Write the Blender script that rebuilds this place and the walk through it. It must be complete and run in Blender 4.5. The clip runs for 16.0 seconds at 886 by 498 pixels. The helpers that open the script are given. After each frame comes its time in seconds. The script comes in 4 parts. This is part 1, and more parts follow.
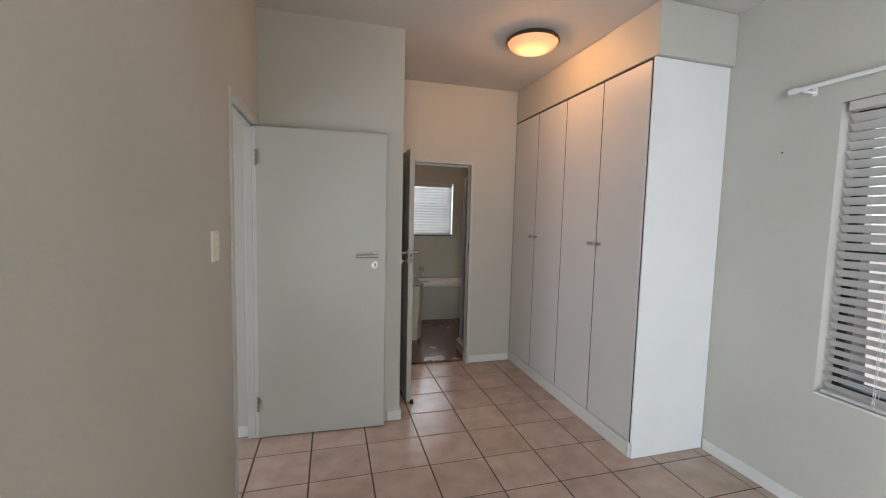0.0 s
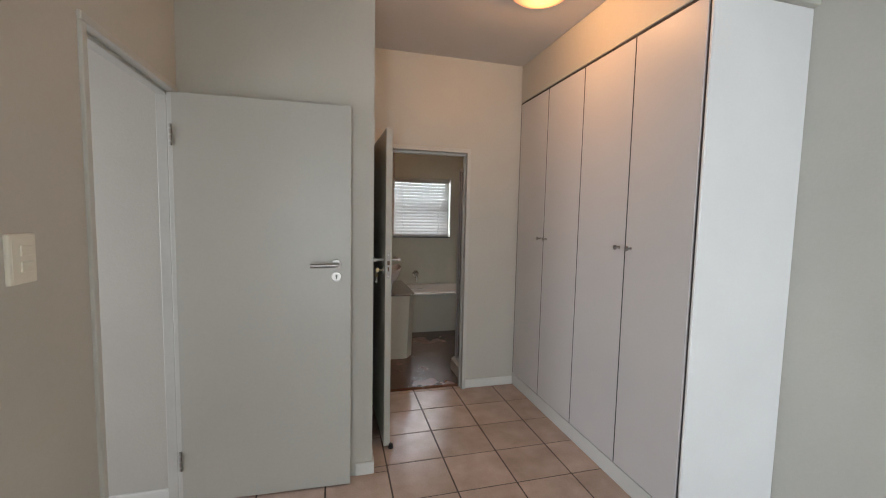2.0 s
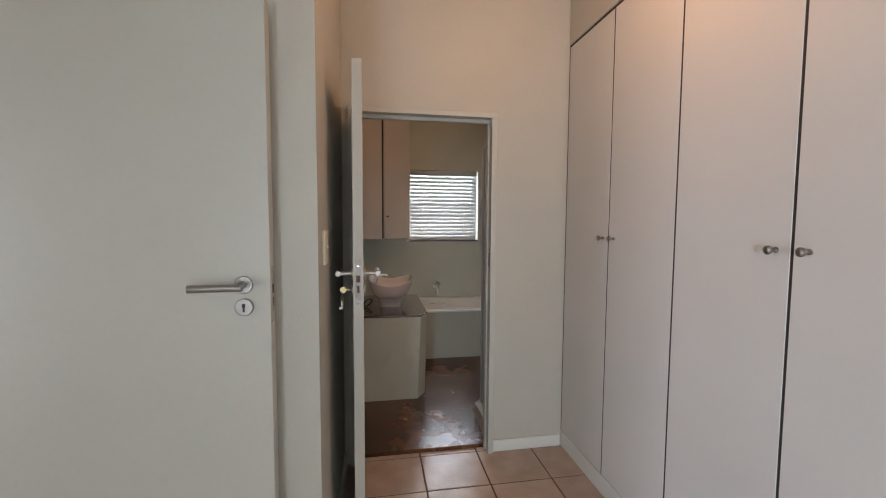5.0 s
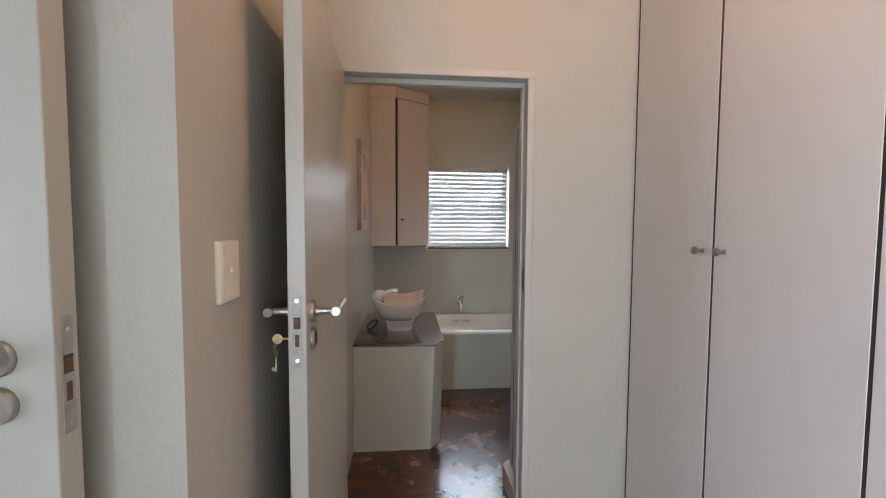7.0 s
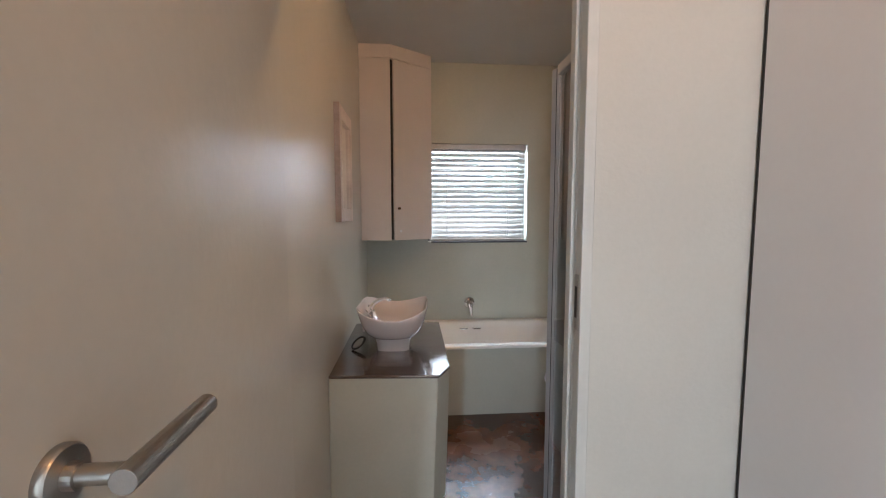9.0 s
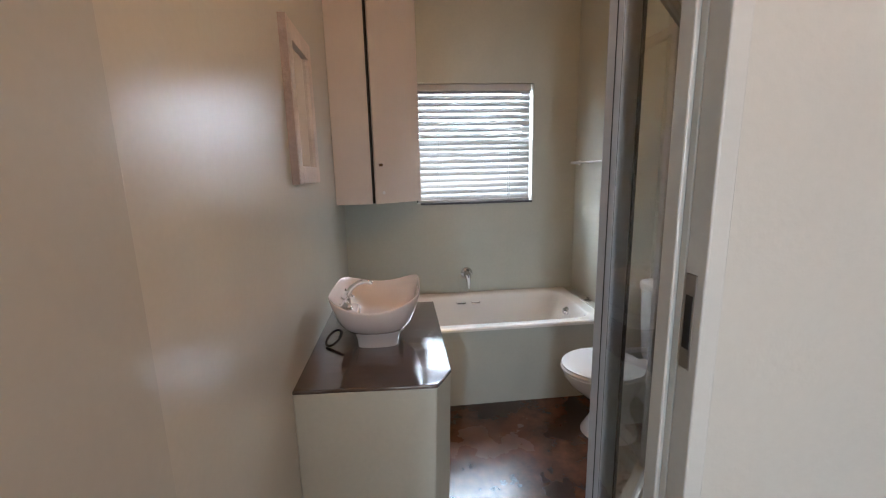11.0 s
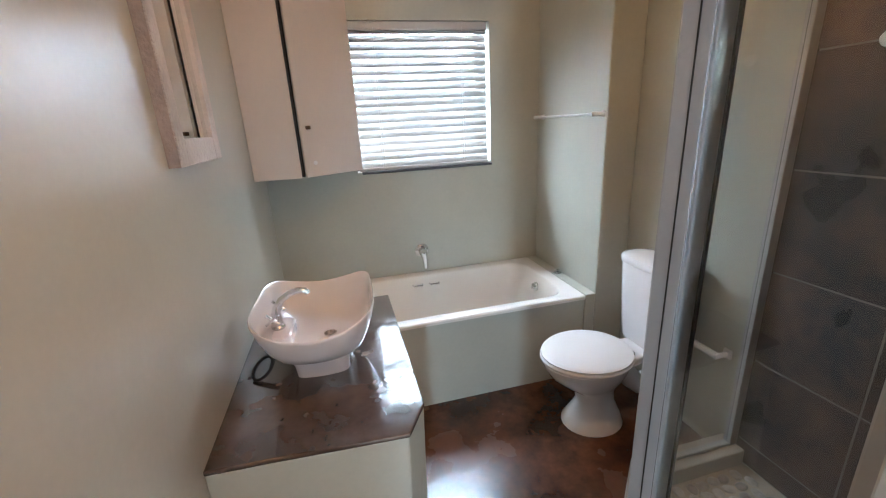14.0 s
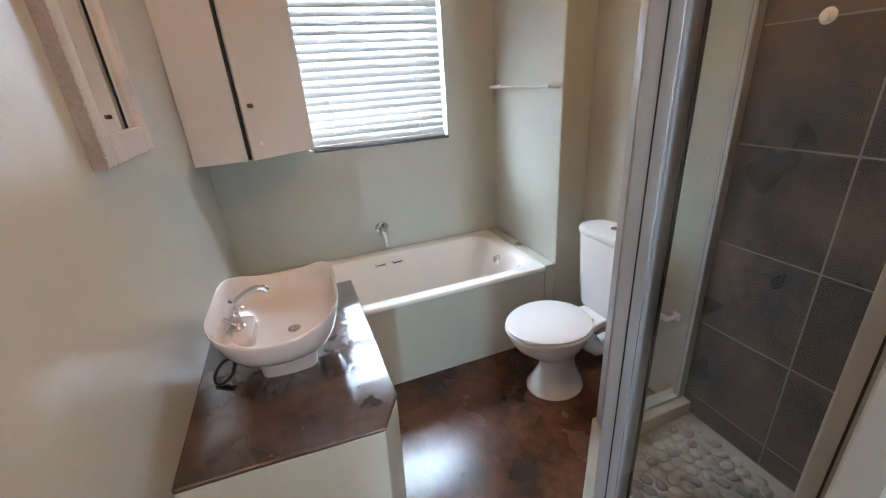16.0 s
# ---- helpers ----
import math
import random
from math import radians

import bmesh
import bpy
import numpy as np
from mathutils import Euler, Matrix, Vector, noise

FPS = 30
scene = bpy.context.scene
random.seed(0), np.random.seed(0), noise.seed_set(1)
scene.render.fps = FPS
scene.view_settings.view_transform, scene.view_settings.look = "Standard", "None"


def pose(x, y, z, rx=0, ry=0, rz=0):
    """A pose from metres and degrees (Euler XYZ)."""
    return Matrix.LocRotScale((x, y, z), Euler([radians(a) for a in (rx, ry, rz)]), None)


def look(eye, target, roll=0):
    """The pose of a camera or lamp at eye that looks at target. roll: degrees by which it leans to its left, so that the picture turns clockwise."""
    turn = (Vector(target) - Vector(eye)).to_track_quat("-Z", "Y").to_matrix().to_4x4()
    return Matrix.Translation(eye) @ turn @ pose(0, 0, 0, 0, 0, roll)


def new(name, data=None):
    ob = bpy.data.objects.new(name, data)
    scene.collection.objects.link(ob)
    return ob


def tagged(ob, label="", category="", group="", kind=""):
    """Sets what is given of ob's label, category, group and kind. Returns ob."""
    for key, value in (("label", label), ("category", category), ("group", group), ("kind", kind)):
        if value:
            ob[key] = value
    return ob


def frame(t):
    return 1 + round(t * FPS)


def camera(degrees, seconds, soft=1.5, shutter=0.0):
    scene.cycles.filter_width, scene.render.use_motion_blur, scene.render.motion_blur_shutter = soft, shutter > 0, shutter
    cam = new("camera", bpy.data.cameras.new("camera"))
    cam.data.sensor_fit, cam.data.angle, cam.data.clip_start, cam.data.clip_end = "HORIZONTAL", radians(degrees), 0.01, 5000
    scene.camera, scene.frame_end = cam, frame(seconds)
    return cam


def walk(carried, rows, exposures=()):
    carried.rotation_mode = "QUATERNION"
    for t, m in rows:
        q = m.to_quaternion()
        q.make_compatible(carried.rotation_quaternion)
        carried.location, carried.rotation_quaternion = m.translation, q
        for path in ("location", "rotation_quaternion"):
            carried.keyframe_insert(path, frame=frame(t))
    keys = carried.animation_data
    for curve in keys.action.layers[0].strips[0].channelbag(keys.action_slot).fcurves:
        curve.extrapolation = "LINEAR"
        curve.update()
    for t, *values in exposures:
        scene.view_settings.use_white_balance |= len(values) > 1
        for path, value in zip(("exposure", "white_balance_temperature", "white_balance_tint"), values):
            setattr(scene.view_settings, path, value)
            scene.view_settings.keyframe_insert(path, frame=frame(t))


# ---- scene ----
cam = camera(95.7, 16.0, soft=1.1)
PATH = [
    (0, (0.463, 0.574, 1.515), (1.001, 2.494, 1.354), 1.4),
    (0.5, (0.527, 0.724, 1.506), (1.064, 2.643, 1.344), 1.2),
    (1, (0.612, 0.885, 1.507), (1.143, 2.807, 1.347), 1.2),
    (1.5, (0.695, 1.028, 1.505), (1.217, 2.952, 1.347), 1.3),
    (2, (0.752, 1.174, 1.496), (1.268, 3.099, 1.339), 1.2),
    (2.5, (0.807, 1.341, 1.476), (1.314, 3.27, 1.319), 1.2),
    (3, (0.871, 1.5, 1.465), (1.356, 3.435, 1.316), 1.1),
    (3.5, (0.928, 1.645, 1.45), (1.386, 3.587, 1.314), 1.1),
    (4, (1.0, 1.792, 1.433), (1.418, 3.744, 1.297), 0.9),
    (6.5, (1.282, 2.595, 1.42), (1.499, 4.58, 1.306), 0.1),
    (7, (1.315, 2.757, 1.422), (1.496, 4.745, 1.312), 0.3),
    (7.5, (1.33, 2.917, 1.414), (1.493, 4.907, 1.302), 0.1),
    (8, (1.346, 3.092, 1.42), (1.499, 5.083, 1.297), -0.1),
    (8.5, (1.367, 3.253, 1.430), (1.514, 5.243, 1.292), 0.0),
    (11, (1.391, 3.902, 1.431), (1.59, 5.857, 1.057), -1.4),
    (11.5, (1.376, 4.001, 1.43), (1.6, 5.944, 1.01), -2.0),
    (12, (1.393, 4.095, 1.446), (1.623, 6.046, 1.074), -2.6),
    (12.5, (1.403, 4.174, 1.45), (1.663, 6.116, 1.05), -2.5),
    (13, (1.402, 4.239, 1.452), (1.717, 6.156, 0.979), -2.5),
    (13.5, (1.397, 4.289, 1.467), (1.786, 6.172, 0.917), -2.7),
    (14, (1.396, 4.33, 1.473), (1.851, 6.184, 0.876), -3.1),
    (14.5, (1.398, 4.356, 1.487), (1.91, 6.18, 0.845), -3.4),
    (15, (1.403, 4.369, 1.501), (1.954, 6.165, 0.814), -3.7),
    (15.5, (1.398, 4.377, 1.515), (1.986, 6.144, 0.785), -4.0),
    (16, (1.397, 4.379, 1.533), (2.019, 6.117, 0.763), -4.1),
]
EXPOSURES = [(0.0, 0.30, 6150, 12), (4.0, 0.45, 6250, 12), (6.5, 0.85, 5850, 11), (8.5, 1.2, 5650, 10), (11.0, 1.3, 5600, 10), (12.5, 1.45, 5450, 8), (14.0, 1.72, 5350, 7), (16.0, 1.8, 5350, 7)]
walk(cam, [(t, look(eye, target, roll)) for t, eye, target, roll in PATH], EXPOSURES)

# ---- world, sun, lights ----
world = bpy.data.worlds.new("sky")
scene.world = world
world.use_nodes = True
wn = world.node_tree
sky = wn.nodes.new("ShaderNodeTexSky")
sky.sky_type = "NISHITA"
sky.sun_disc = False
sky.sun_elevation, sky.sun_rotation = radians(72), radians(20)
wn.nodes["Background"].inputs[1].default_value = 0.15
wn.links.new(sky.outputs[0], wn.nodes["Background"].inputs[0])
sun = new("sun", bpy.data.lights.new("sun", "SUN"))
sun.data.energy, sun.data.angle, sun.data.color = 3.0, radians(0.5), (1, 0.94, 0.85)
sun.matrix_world = look((0, 0, 8), (-1.0, -2.75, -1.0))


def window_light(name, eye, target, wide, high, watts, colour):
    ob = new(name, bpy.data.lights.new(name, "AREA"))
    ob.data.shape, ob.data.size, ob.data.size_y, ob.data.energy, ob.data.color = "RECTANGLE", wide, high, watts, colour
    ob.matrix_world = look(eye, target)
    return ob


window_light("daylight_bath_window", (1.94, 7.08, 1.64), (1.94, 5.0, 1.2), 0.82, 0.80, 26, (0.93, 0.98, 1.0))
window_light("daylight_bedroom_window", (3.09, 1.3, 1.4), (1.0, 1.3, 1.2), 1.28, 1.42, 4, (1.0, 0.90, 0.84))
window_light("daylight_patio_door", (-0.052, -1.55, 1.08), (2.0, -1.55, 1.0), 1.85, 2.0, 185, (0.84, 0.93, 1.0))
# Lamp and its opening are out of view, added to brighten hall and wardrobe.
window_light("added_hall_daylight", (-2.26, 2.35, 1.15), (0.0, 2.35, 1.15), 1.55, 1.9, 40, (0.97, 0.97, 1.0))


# ---- materials ----
def material(name, colour, rough=0.6, metal=0.0, var=0.08, scale=3.0, fine=60.0, bump=0.05, bump_scale=40.0, tint=None, vary=0.0, coat=0.0, coat_rough=0.03, rough_var=0.0, swirl=4.0, span=(0.45, 0.95)):
    """A principled surface with large stains, fine grain and relief."""
    m = bpy.data.materials.new(name)
    m.use_nodes = True
    nt = m.node_tree
    p = nt.nodes["Principled BSDF"]
    p.inputs["Roughness"].default_value = rough
    p.inputs["Metallic"].default_value = metal
    p.inputs["Coat Weight"].default_value = coat
    p.inputs["Coat Roughness"].default_value = coat_rough
    big = nt.nodes.new("ShaderNodeTexNoise")
    big.inputs["Scale"].default_value, big.inputs["Detail"].default_value = scale, 5.0
    small = nt.nodes.new("ShaderNodeTexNoise")
    small.inputs["Scale"].default_value, small.inputs["Detail"].default_value = fine, 3.0
    geo = nt.nodes.new("ShaderNodeNewGeometry")
    nt.links.new(geo.outputs["Position"], big.inputs["Vector"])
    nt.links.new(geo.outputs["Position"], small.inputs["Vector"])
    add = nt.nodes.new("ShaderNodeMath")
    add.operation = "MULTIPLY_ADD"
    nt.links.new(small.outputs["Fac"], add.inputs[0])
    add.inputs[1].default_value = 0.35
    nt.links.new(big.outputs["Fac"], add.inputs[2])
    ramp = nt.nodes.new("ShaderNodeValToRGB")
    e = ramp.color_ramp.elements
    e[0].position, e[1].position = span
    dark = tint or tuple(c * (1 - 2 * var) for c in colour)
    e[0].color, e[1].color = (*dark, 1), (*colour, 1)
    nt.links.new(add.outputs[0], ramp.inputs[0])
    last = ramp.outputs[0]
    if vary:
        info = nt.nodes.new("ShaderNodeObjectInfo")
        rng = nt.nodes.new("ShaderNodeMapRange")
        rng.inputs[3].default_value, rng.inputs[4].default_value = 1 - vary, 1 + vary
        nt.links.new(info.outputs["Random"], rng.inputs[0])
        mul = nt.nodes.new("ShaderNodeVectorMath")
        mul.operation = "MULTIPLY"
        nt.links.new(last, mul.inputs[0])
        nt.links.new(rng.outputs[0], mul.inputs[1])
        last = mul.outputs[0]
    nt.links.new(last, p.inputs["Base Color"])
    if rough_var:
        rr = nt.nodes.new("ShaderNodeMapRange")
        rr.inputs[1].default_value, rr.inputs[2].default_value = 0.3, 0.7
        rr.inputs[3].default_value, rr.inputs[4].default_value = max(0.03, rough - rough_var), rough + rough_var
        nt.links.new(big.outputs["Fac"], rr.inputs[0])
        nt.links.new(rr.outputs[0], p.inputs["Roughness"])
    if bump:
        bn = nt.nodes.new("ShaderNodeTexNoise")
        bn.inputs["Scale"].default_value, bn.inputs["Detail"].default_value = bump_scale, swirl
        nt.links.new(geo.outputs["Position"], bn.inputs["Vector"])
        b = nt.nodes.new("ShaderNodeBump")
        b.inputs["Strength"].default_value, b.inputs["Distance"].default_value = bump, 0.02
        nt.links.new(bn.outputs["Fac"], b.inputs["Height"])
        nt.links.new(b.outputs[0], p.inputs["Normal"])
    return m


def glowing(name, colour, strength):
    m = bpy.data.materials.new(name)
    m.use_nodes = True
    p = m.node_tree.nodes["Principled BSDF"]
    p.inputs["Base Color"].default_value = (0.8, 0.6, 0.4, 1)
    p.inputs["Roughness"].default_value = 0.25
    p.inputs["Emission Color"].default_value = (*colour, 1)
    p.inputs["Emission Strength"].default_value = strength
    nt = m.node_tree
    co = nt.nodes.new("ShaderNodeTexCoord")
    flat = nt.nodes.new("ShaderNodeVectorMath")
    flat.operation = "MULTIPLY"
    flat.inputs[1].default_value = (1, 1, 0)
    size = nt.nodes.new("ShaderNodeVectorMath")
    size.operation = "LENGTH"
    n = nt.nodes.new("ShaderNodeTexNoise")
    n.inputs["Scale"].default_value = 18
    r = nt.nodes.new("ShaderNodeMapRange")
    r.interpolation_type = "SMOOTHSTEP"
    r.inputs[1].default_value, r.inputs[2].default_value = 0.02, 0.17
    r.inputs[3].default_value, r.inputs[4].default_value = strength * 2.6, strength * 0.55
    veins = nt.nodes.new("ShaderNodeMath")
    veins.operation = "MULTIPLY_ADD"
    veins.inputs[1].default_value, veins.inputs[2].default_value = 0.8, 0.6
    mul = nt.nodes.new("ShaderNodeMath")
    mul.operation = "MULTIPLY"
    nt.links.new(co.outputs["Object"], flat.inputs[0])
    nt.links.new(flat.outputs[0], size.inputs[0])
    nt.links.new(size.outputs["Value"], r.inputs[0])
    nt.links.new(n.outputs["Fac"], veins.inputs[0])
    nt.links.new(r.outputs[0], mul.inputs[0])
    nt.links.new(veins.outputs[0], mul.inputs[1])
    nt.links.new(mul.outputs[0], p.inputs["Emission Strength"])
    return m


def clear_glass(name, tint=(0.96, 0.98, 0.97)):
    m = bpy.data.materials.new(name)
    m.use_nodes = True
    p = m.node_tree.nodes["Principled BSDF"]
    p.inputs["Base Color"].default_value = (*tint, 1)
    p.inputs["Roughness"].default_value = 0.0
    p.inputs["IOR"].default_value = 1.5
    p.inputs["Transmission Weight"].default_value = 1.0
    return m


def slat_material(name, colour, glow):
    """Painted slat that lets some daylight through."""
    m = bpy.data.materials.new(name)
    m.use_nodes = True
    nt = m.node_tree
    p = nt.nodes["Principled BSDF"]
    p.inputs["Base Color"].default_value = (*colour, 1)
    p.inputs["Roughness"].default_value = 0.45
    tr = nt.nodes.new("ShaderNodeBsdfTranslucent")
    tr.inputs[0].default_value = (*colour, 1)
    mix = nt.nodes.new("ShaderNodeMixShader")
    mix.inputs[0].default_value = glow
    nt.links.new(p.outputs[0], mix.inputs[1])
    nt.links.new(tr.outputs[0], mix.inputs[2])
    nt.links.new(mix.outputs[0], nt.nodes["Material Output"].inputs[0])
    return m


M_WALL = material("sage_wall_paint", (0.485, 0.47, 0.415), 0.50, var=0.05, scale=1.6, bump=0.05, bump_scale=90)
M_BATHWALL = material("plaster_paint", (0.475, 0.475, 0.405), 0.42, var=0.06, scale=2.2, bump=0.02, bump_scale=9)
M_BATHGLOSS = material("polished_plaster_paint", (0.51, 0.495, 0.43), 0.32, var=0.06, scale=2.2, bump=0.10, bump_scale=5, swirl=2.5, coat=0.65, coat_rough=0.21)
M_CEIL = material("ceiling_paint", (0.58, 0.555, 0.52), 0.8, var=0.03, bump=0.06, bump_scale=120)
M_WHITE = material("white_paint", (0.74, 0.74, 0.72), 0.45, var=0.03, bump=0.03, bump_scale=60)
M_SKIRT = material("skirting_paint", (0.66, 0.66, 0.62), 0.4, var=0.05, bump=0.04, bump_scale=50)
M_WARD = material("wardrobe_melamine", (0.60, 0.585, 0.565), 0.42, var=0.03, scale=2, bump=0.03, bump_scale=150)
M_DOOR = material("satin_door_paint", (0.41, 0.40, 0.35), 0.36, var=0.05, scale=1.2, bump=0.05, bump_scale=25)
M_FRAME = material("steel_frame_paint", (0.50, 0.50, 0.46), 0.35, var=0.06, scale=5, bump=0.05, bump_scale=30)
# Near-black colour that stands for shade between the wardrobe parts.
M_GAPSHADE = material("painted_gap_shade", (0.03, 0.028, 0.025), 0.8, var=0.1)
M_TILE = material("ceramic_floor_tile", (0.50, 0.385, 0.32), 0.20, var=0.10, scale=7, fine=90, bump=0.06, bump_scale=60, vary=0.06, tint=(0.36, 0.27, 0.22))
M_GROUT = material("dark_grout", (0.10, 0.075, 0.06), 0.9, var=0.2, bump=0.2, bump_scale=200)
M_SCREED = material("polished_brown_screed", (0.150, 0.060, 0.028), 0.24, var=0.3, scale=3.2, fine=25, bump=0.07, bump_scale=13, swirl=2, tint=(0.034, 0.015, 0.009), rough_var=0.06, coat=0.35, coat_rough=0.13, span=(0.52, 0.86))
M_TOP = material("polished_grey_brown_screed", (0.10, 0.068, 0.055), 0.14, var=0.3, scale=6, fine=30, bump=0.22, bump_scale=9, swirl=2, tint=(0.045, 0.03, 0.024), rough_var=0.05, coat=1.0, coat_rough=0.06, span=(0.52, 0.86))
M_CERAMIC = material("white_ceramic", (0.79, 0.78, 0.79), 0.10, var=0.01, bump=0.0, coat=0.4)
M_BASIN = material("basin_ceramic", (0.64, 0.605, 0.615), 0.08, var=0.01, bump=0.0, coat=0.5)
M_ENAMEL = material("white_bath_enamel", (0.80, 0.77, 0.73), 0.16, var=0.02, bump=0.0)
M_PLASTIC = material("white_seat_plastic", (0.79, 0.78, 0.79), 0.22, var=0.01, bump=0.0)
M_SWITCH = material("cream_switch_plastic", (0.72, 0.69, 0.58), 0.35, var=0.02, bump=0.0)
M_CHROME = material("chrome", (0.75, 0.75, 0.75), 0.10, 1.0, var=0.03, bump=0.0)
M_STEEL = material("brushed_steel", (0.40, 0.385, 0.36), 0.32, 1.0, var=0.08, scale=20, bump=0.05, bump_scale=200)
M_PLATE = material("dull_lock_steel", (0.42, 0.41, 0.39), 0.55, 0.6, var=0.12, scale=30, bump=0.05, bump_scale=200)
M_BRASS = material("key_metal", (0.55, 0.45, 0.25), 0.35, 1.0, var=0.1)
M_HOLE = material("bare_wood_in_lock_hole", (0.13, 0.075, 0.045), 0.8, var=0.2, scale=60)
# Rubber parts, black fills of lock holes, and painted shade in the cabinet gap.
M_BLACK = material("black_rubber_and_gap_shade", (0.015, 0.015, 0.015), 0.6, var=0.2)
M_ALU = material("grey_powder_aluminium", (0.40, 0.40, 0.40), 0.38, 0.2, var=0.06, scale=6, bump=0.04, bump_scale=120)
M_SLATE = material("slate_shower_tile", (0.125, 0.088, 0.072), 0.36, var=0.25, scale=2.6, fine=16, bump=0.22, bump_scale=9, tint=(0.024, 0.030, 0.040), span=(0.55, 0.82), vary=0.35, rough_var=0.12)
M_LGROUT = material("pale_grout", (0.25, 0.245, 0.24), 0.9, var=0.1, bump=0.2, bump_scale=200)
M_PEBBLE = material("shower_pebble", (0.38, 0.365, 0.33), 0.35, var=0.15, scale=30, bump=0.1, bump_scale=60, vary=0.35)
M_KERB = material("kerb_screed", (0.42, 0.38, 0.31), 0.4, var=0.12, scale=8, bump=0.1, bump_scale=20)
M_CAB = material("pale_cabinet_paint", (0.66, 0.58, 0.53), 0.40, var=0.03, bump=0.03, bump_scale=70)
M_LIMED = material("limed_wood", (0.62, 0.53, 0.48), 0.55, var=0.12, scale=9, fine=70, bump=0.3, bump_scale=70)
M_LIMEDGE = material("limed_wood_side", (0.44, 0.35, 0.32), 0.6, var=0.15, scale=9, fine=70, bump=0.3, bump_scale=70)
M_MIRROR = material("mirror_silver", (0.86, 0.88, 0.86), 0.015, 1.0, var=0.01, bump=0.0)
M_BRONZE = material("lamp_ring_bronze", (0.16, 0.10, 0.06), 0.35, 0.8, var=0.1)
M_LAMP = glowing("alabaster_lit", (1.0, 0.36, 0.10), 1.0)
M_GLASS = clear_glass("clear_glass")
M_SLATW = slat_material("white_blind_slat", (0.46, 0.46, 0.45), 0.012)
M_SLATG = slat_material("grey_blind_slat", (0.50, 0.48, 0.45), 0.08)
M_SILL = material("dark_window_sill", (0.06, 0.06, 0.065), 0.4, var=0.1)
M_BRONZEFRAME = material("dark_window_frame", (0.03, 0.03, 0.03), 0.4, 0.5, var=0.1)
M_PLASTER = material("outside_plaster", (0.55, 0.42, 0.36), 0.9, var=0.12, scale=2, bump=0.3, bump_scale=60)
M_GROUND = material("outside_ground", (0.14, 0.12, 0.08), 0.95, var=0.3, scale=1, bump=0.4, bump_scale=20)
M_CORD = material("blind_cord", (0.7, 0.7, 0.68), 0.7, var=0.05)


# ---- mesh helpers ----
def add_box(bm, x0, x1, y0, y1, z0, z1, bevel=0.0, seg=1):
    b = bmesh.new() if bevel else bm
    v = bmesh.ops.create_cube(b, size=1.0)["verts"]
    bmesh.ops.transform(b, verts=v, matrix=Matrix.LocRotScale(((x0 + x1) / 2, (y0 + y1) / 2, (z0 + z1) / 2), None, (abs(x1 - x0), abs(y1 - y0), abs(z1 - z0))))
    if bevel:
        bmesh.ops.bevel(b, geom=b.edges[:], offset=bevel, segments=seg, profile=0.5, affect="EDGES")
        merge(bm, b)


def merge(bm, other):
    me = bpy.data.meshes.new("tmp")
    other.to_mesh(me)
    other.free()
    bm.from_mesh(me)
    bpy.data.meshes.remove(me)


def boxes(*rows, bevel=0.0, seg=1):
    bm = bmesh.new()
    for r in rows:
        add_box(bm, *r, bevel=bevel, seg=seg)
    return bm


def add_rod(bm, a, b, r, n=16, r2=None):
    a, b = Vector(a), Vector(b)
    d = b - a
    m = Matrix.Translation((a + b) / 2) @ d.to_track_quat("Z", "Y").to_matrix().to_4x4()
    bmesh.ops.create_cone(bm, cap_ends=True, segments=n, radius1=r, radius2=r if r2 is None else r2, depth=d.length, matrix=m)


def rod(a, b, r, n=16, r2=None):
    bm = bmesh.new()
    add_rod(bm, a, b, r, n, r2)
    return bm


def lathe(profile, n=24, m=None):
    """Turned body from (radius, height) pairs, about z."""
    bm = bmesh.new()
    rings = [[bm.verts.new((r * math.cos(2 * math.pi * k / n), r * math.sin(2 * math.pi * k / n), z)) for k in range(n)] for r, z in profile]
    skin(bm, rings)
    if m:
        bmesh.ops.transform(bm, verts=bm.verts[:], matrix=m)
    return bm


def skin(bm, rings, cap=True):
    n = len(rings[0])
    for a, b in zip(rings, rings[1:]):
        for k in range(n):
            bm.faces.new((a[k], a[(k + 1) % n], b[(k + 1) % n], b[k]))
    if cap:
        bm.faces.new(rings[0][::-1])
        bm.faces.new(rings[-1])
    bmesh.ops.recalc_face_normals(bm, faces=bm.faces[:])


def tube(points, r, n=12):
    """Bent pipe through points."""
    bm = bmesh.new()
    pts = [Vector(p) for p in points]
    rings = []
    for i, p in enumerate(pts):
        d = (pts[min(i + 1, len(pts) - 1)] - pts[max(i - 1, 0)]).normalized()
        q = d.to_track_quat("Z", "Y")
        rr = r[i] if isinstance(r, (list, tuple)) else r
        rings.append([bm.verts.new(p + q @ Vector((rr * math.cos(2 * math.pi * k / n), rr * math.sin(2 * math.pi * k / n), 0))) for k in range(n)])
    skin(bm, rings)
    return bm


def prism(outline, z0, z1):
    bm = bmesh.new()
    lo = [bm.verts.new((x, y, z0)) for x, y in outline]
    hi = [bm.verts.new((x, y, z1)) for x, y in outline]
    skin(bm, [lo, hi])
    return bm


def bevelled(bm, w, seg=2, angle=30):
    e = [x for x in bm.edges if len(x.link_faces) == 2 and x.calc_face_angle() > radians(angle)]
    bmesh.ops.bevel(bm, geom=e, offset=w, segments=seg, profile=0.5, affect="EDGES")
    return bm


def finish(name, bm, mat, smooth=False):
    me = bpy.data.meshes.new(name)
    if smooth:
        for f in bm.faces:
            f.smooth = True
        for e in bm.edges:
            if len(e.link_faces) == 2 and e.calc_face_angle() > radians(40):
                e.smooth = False
    bm.to_mesh(me)
    bm.free()
    me.materials.append(mat)
    return new(name, me)


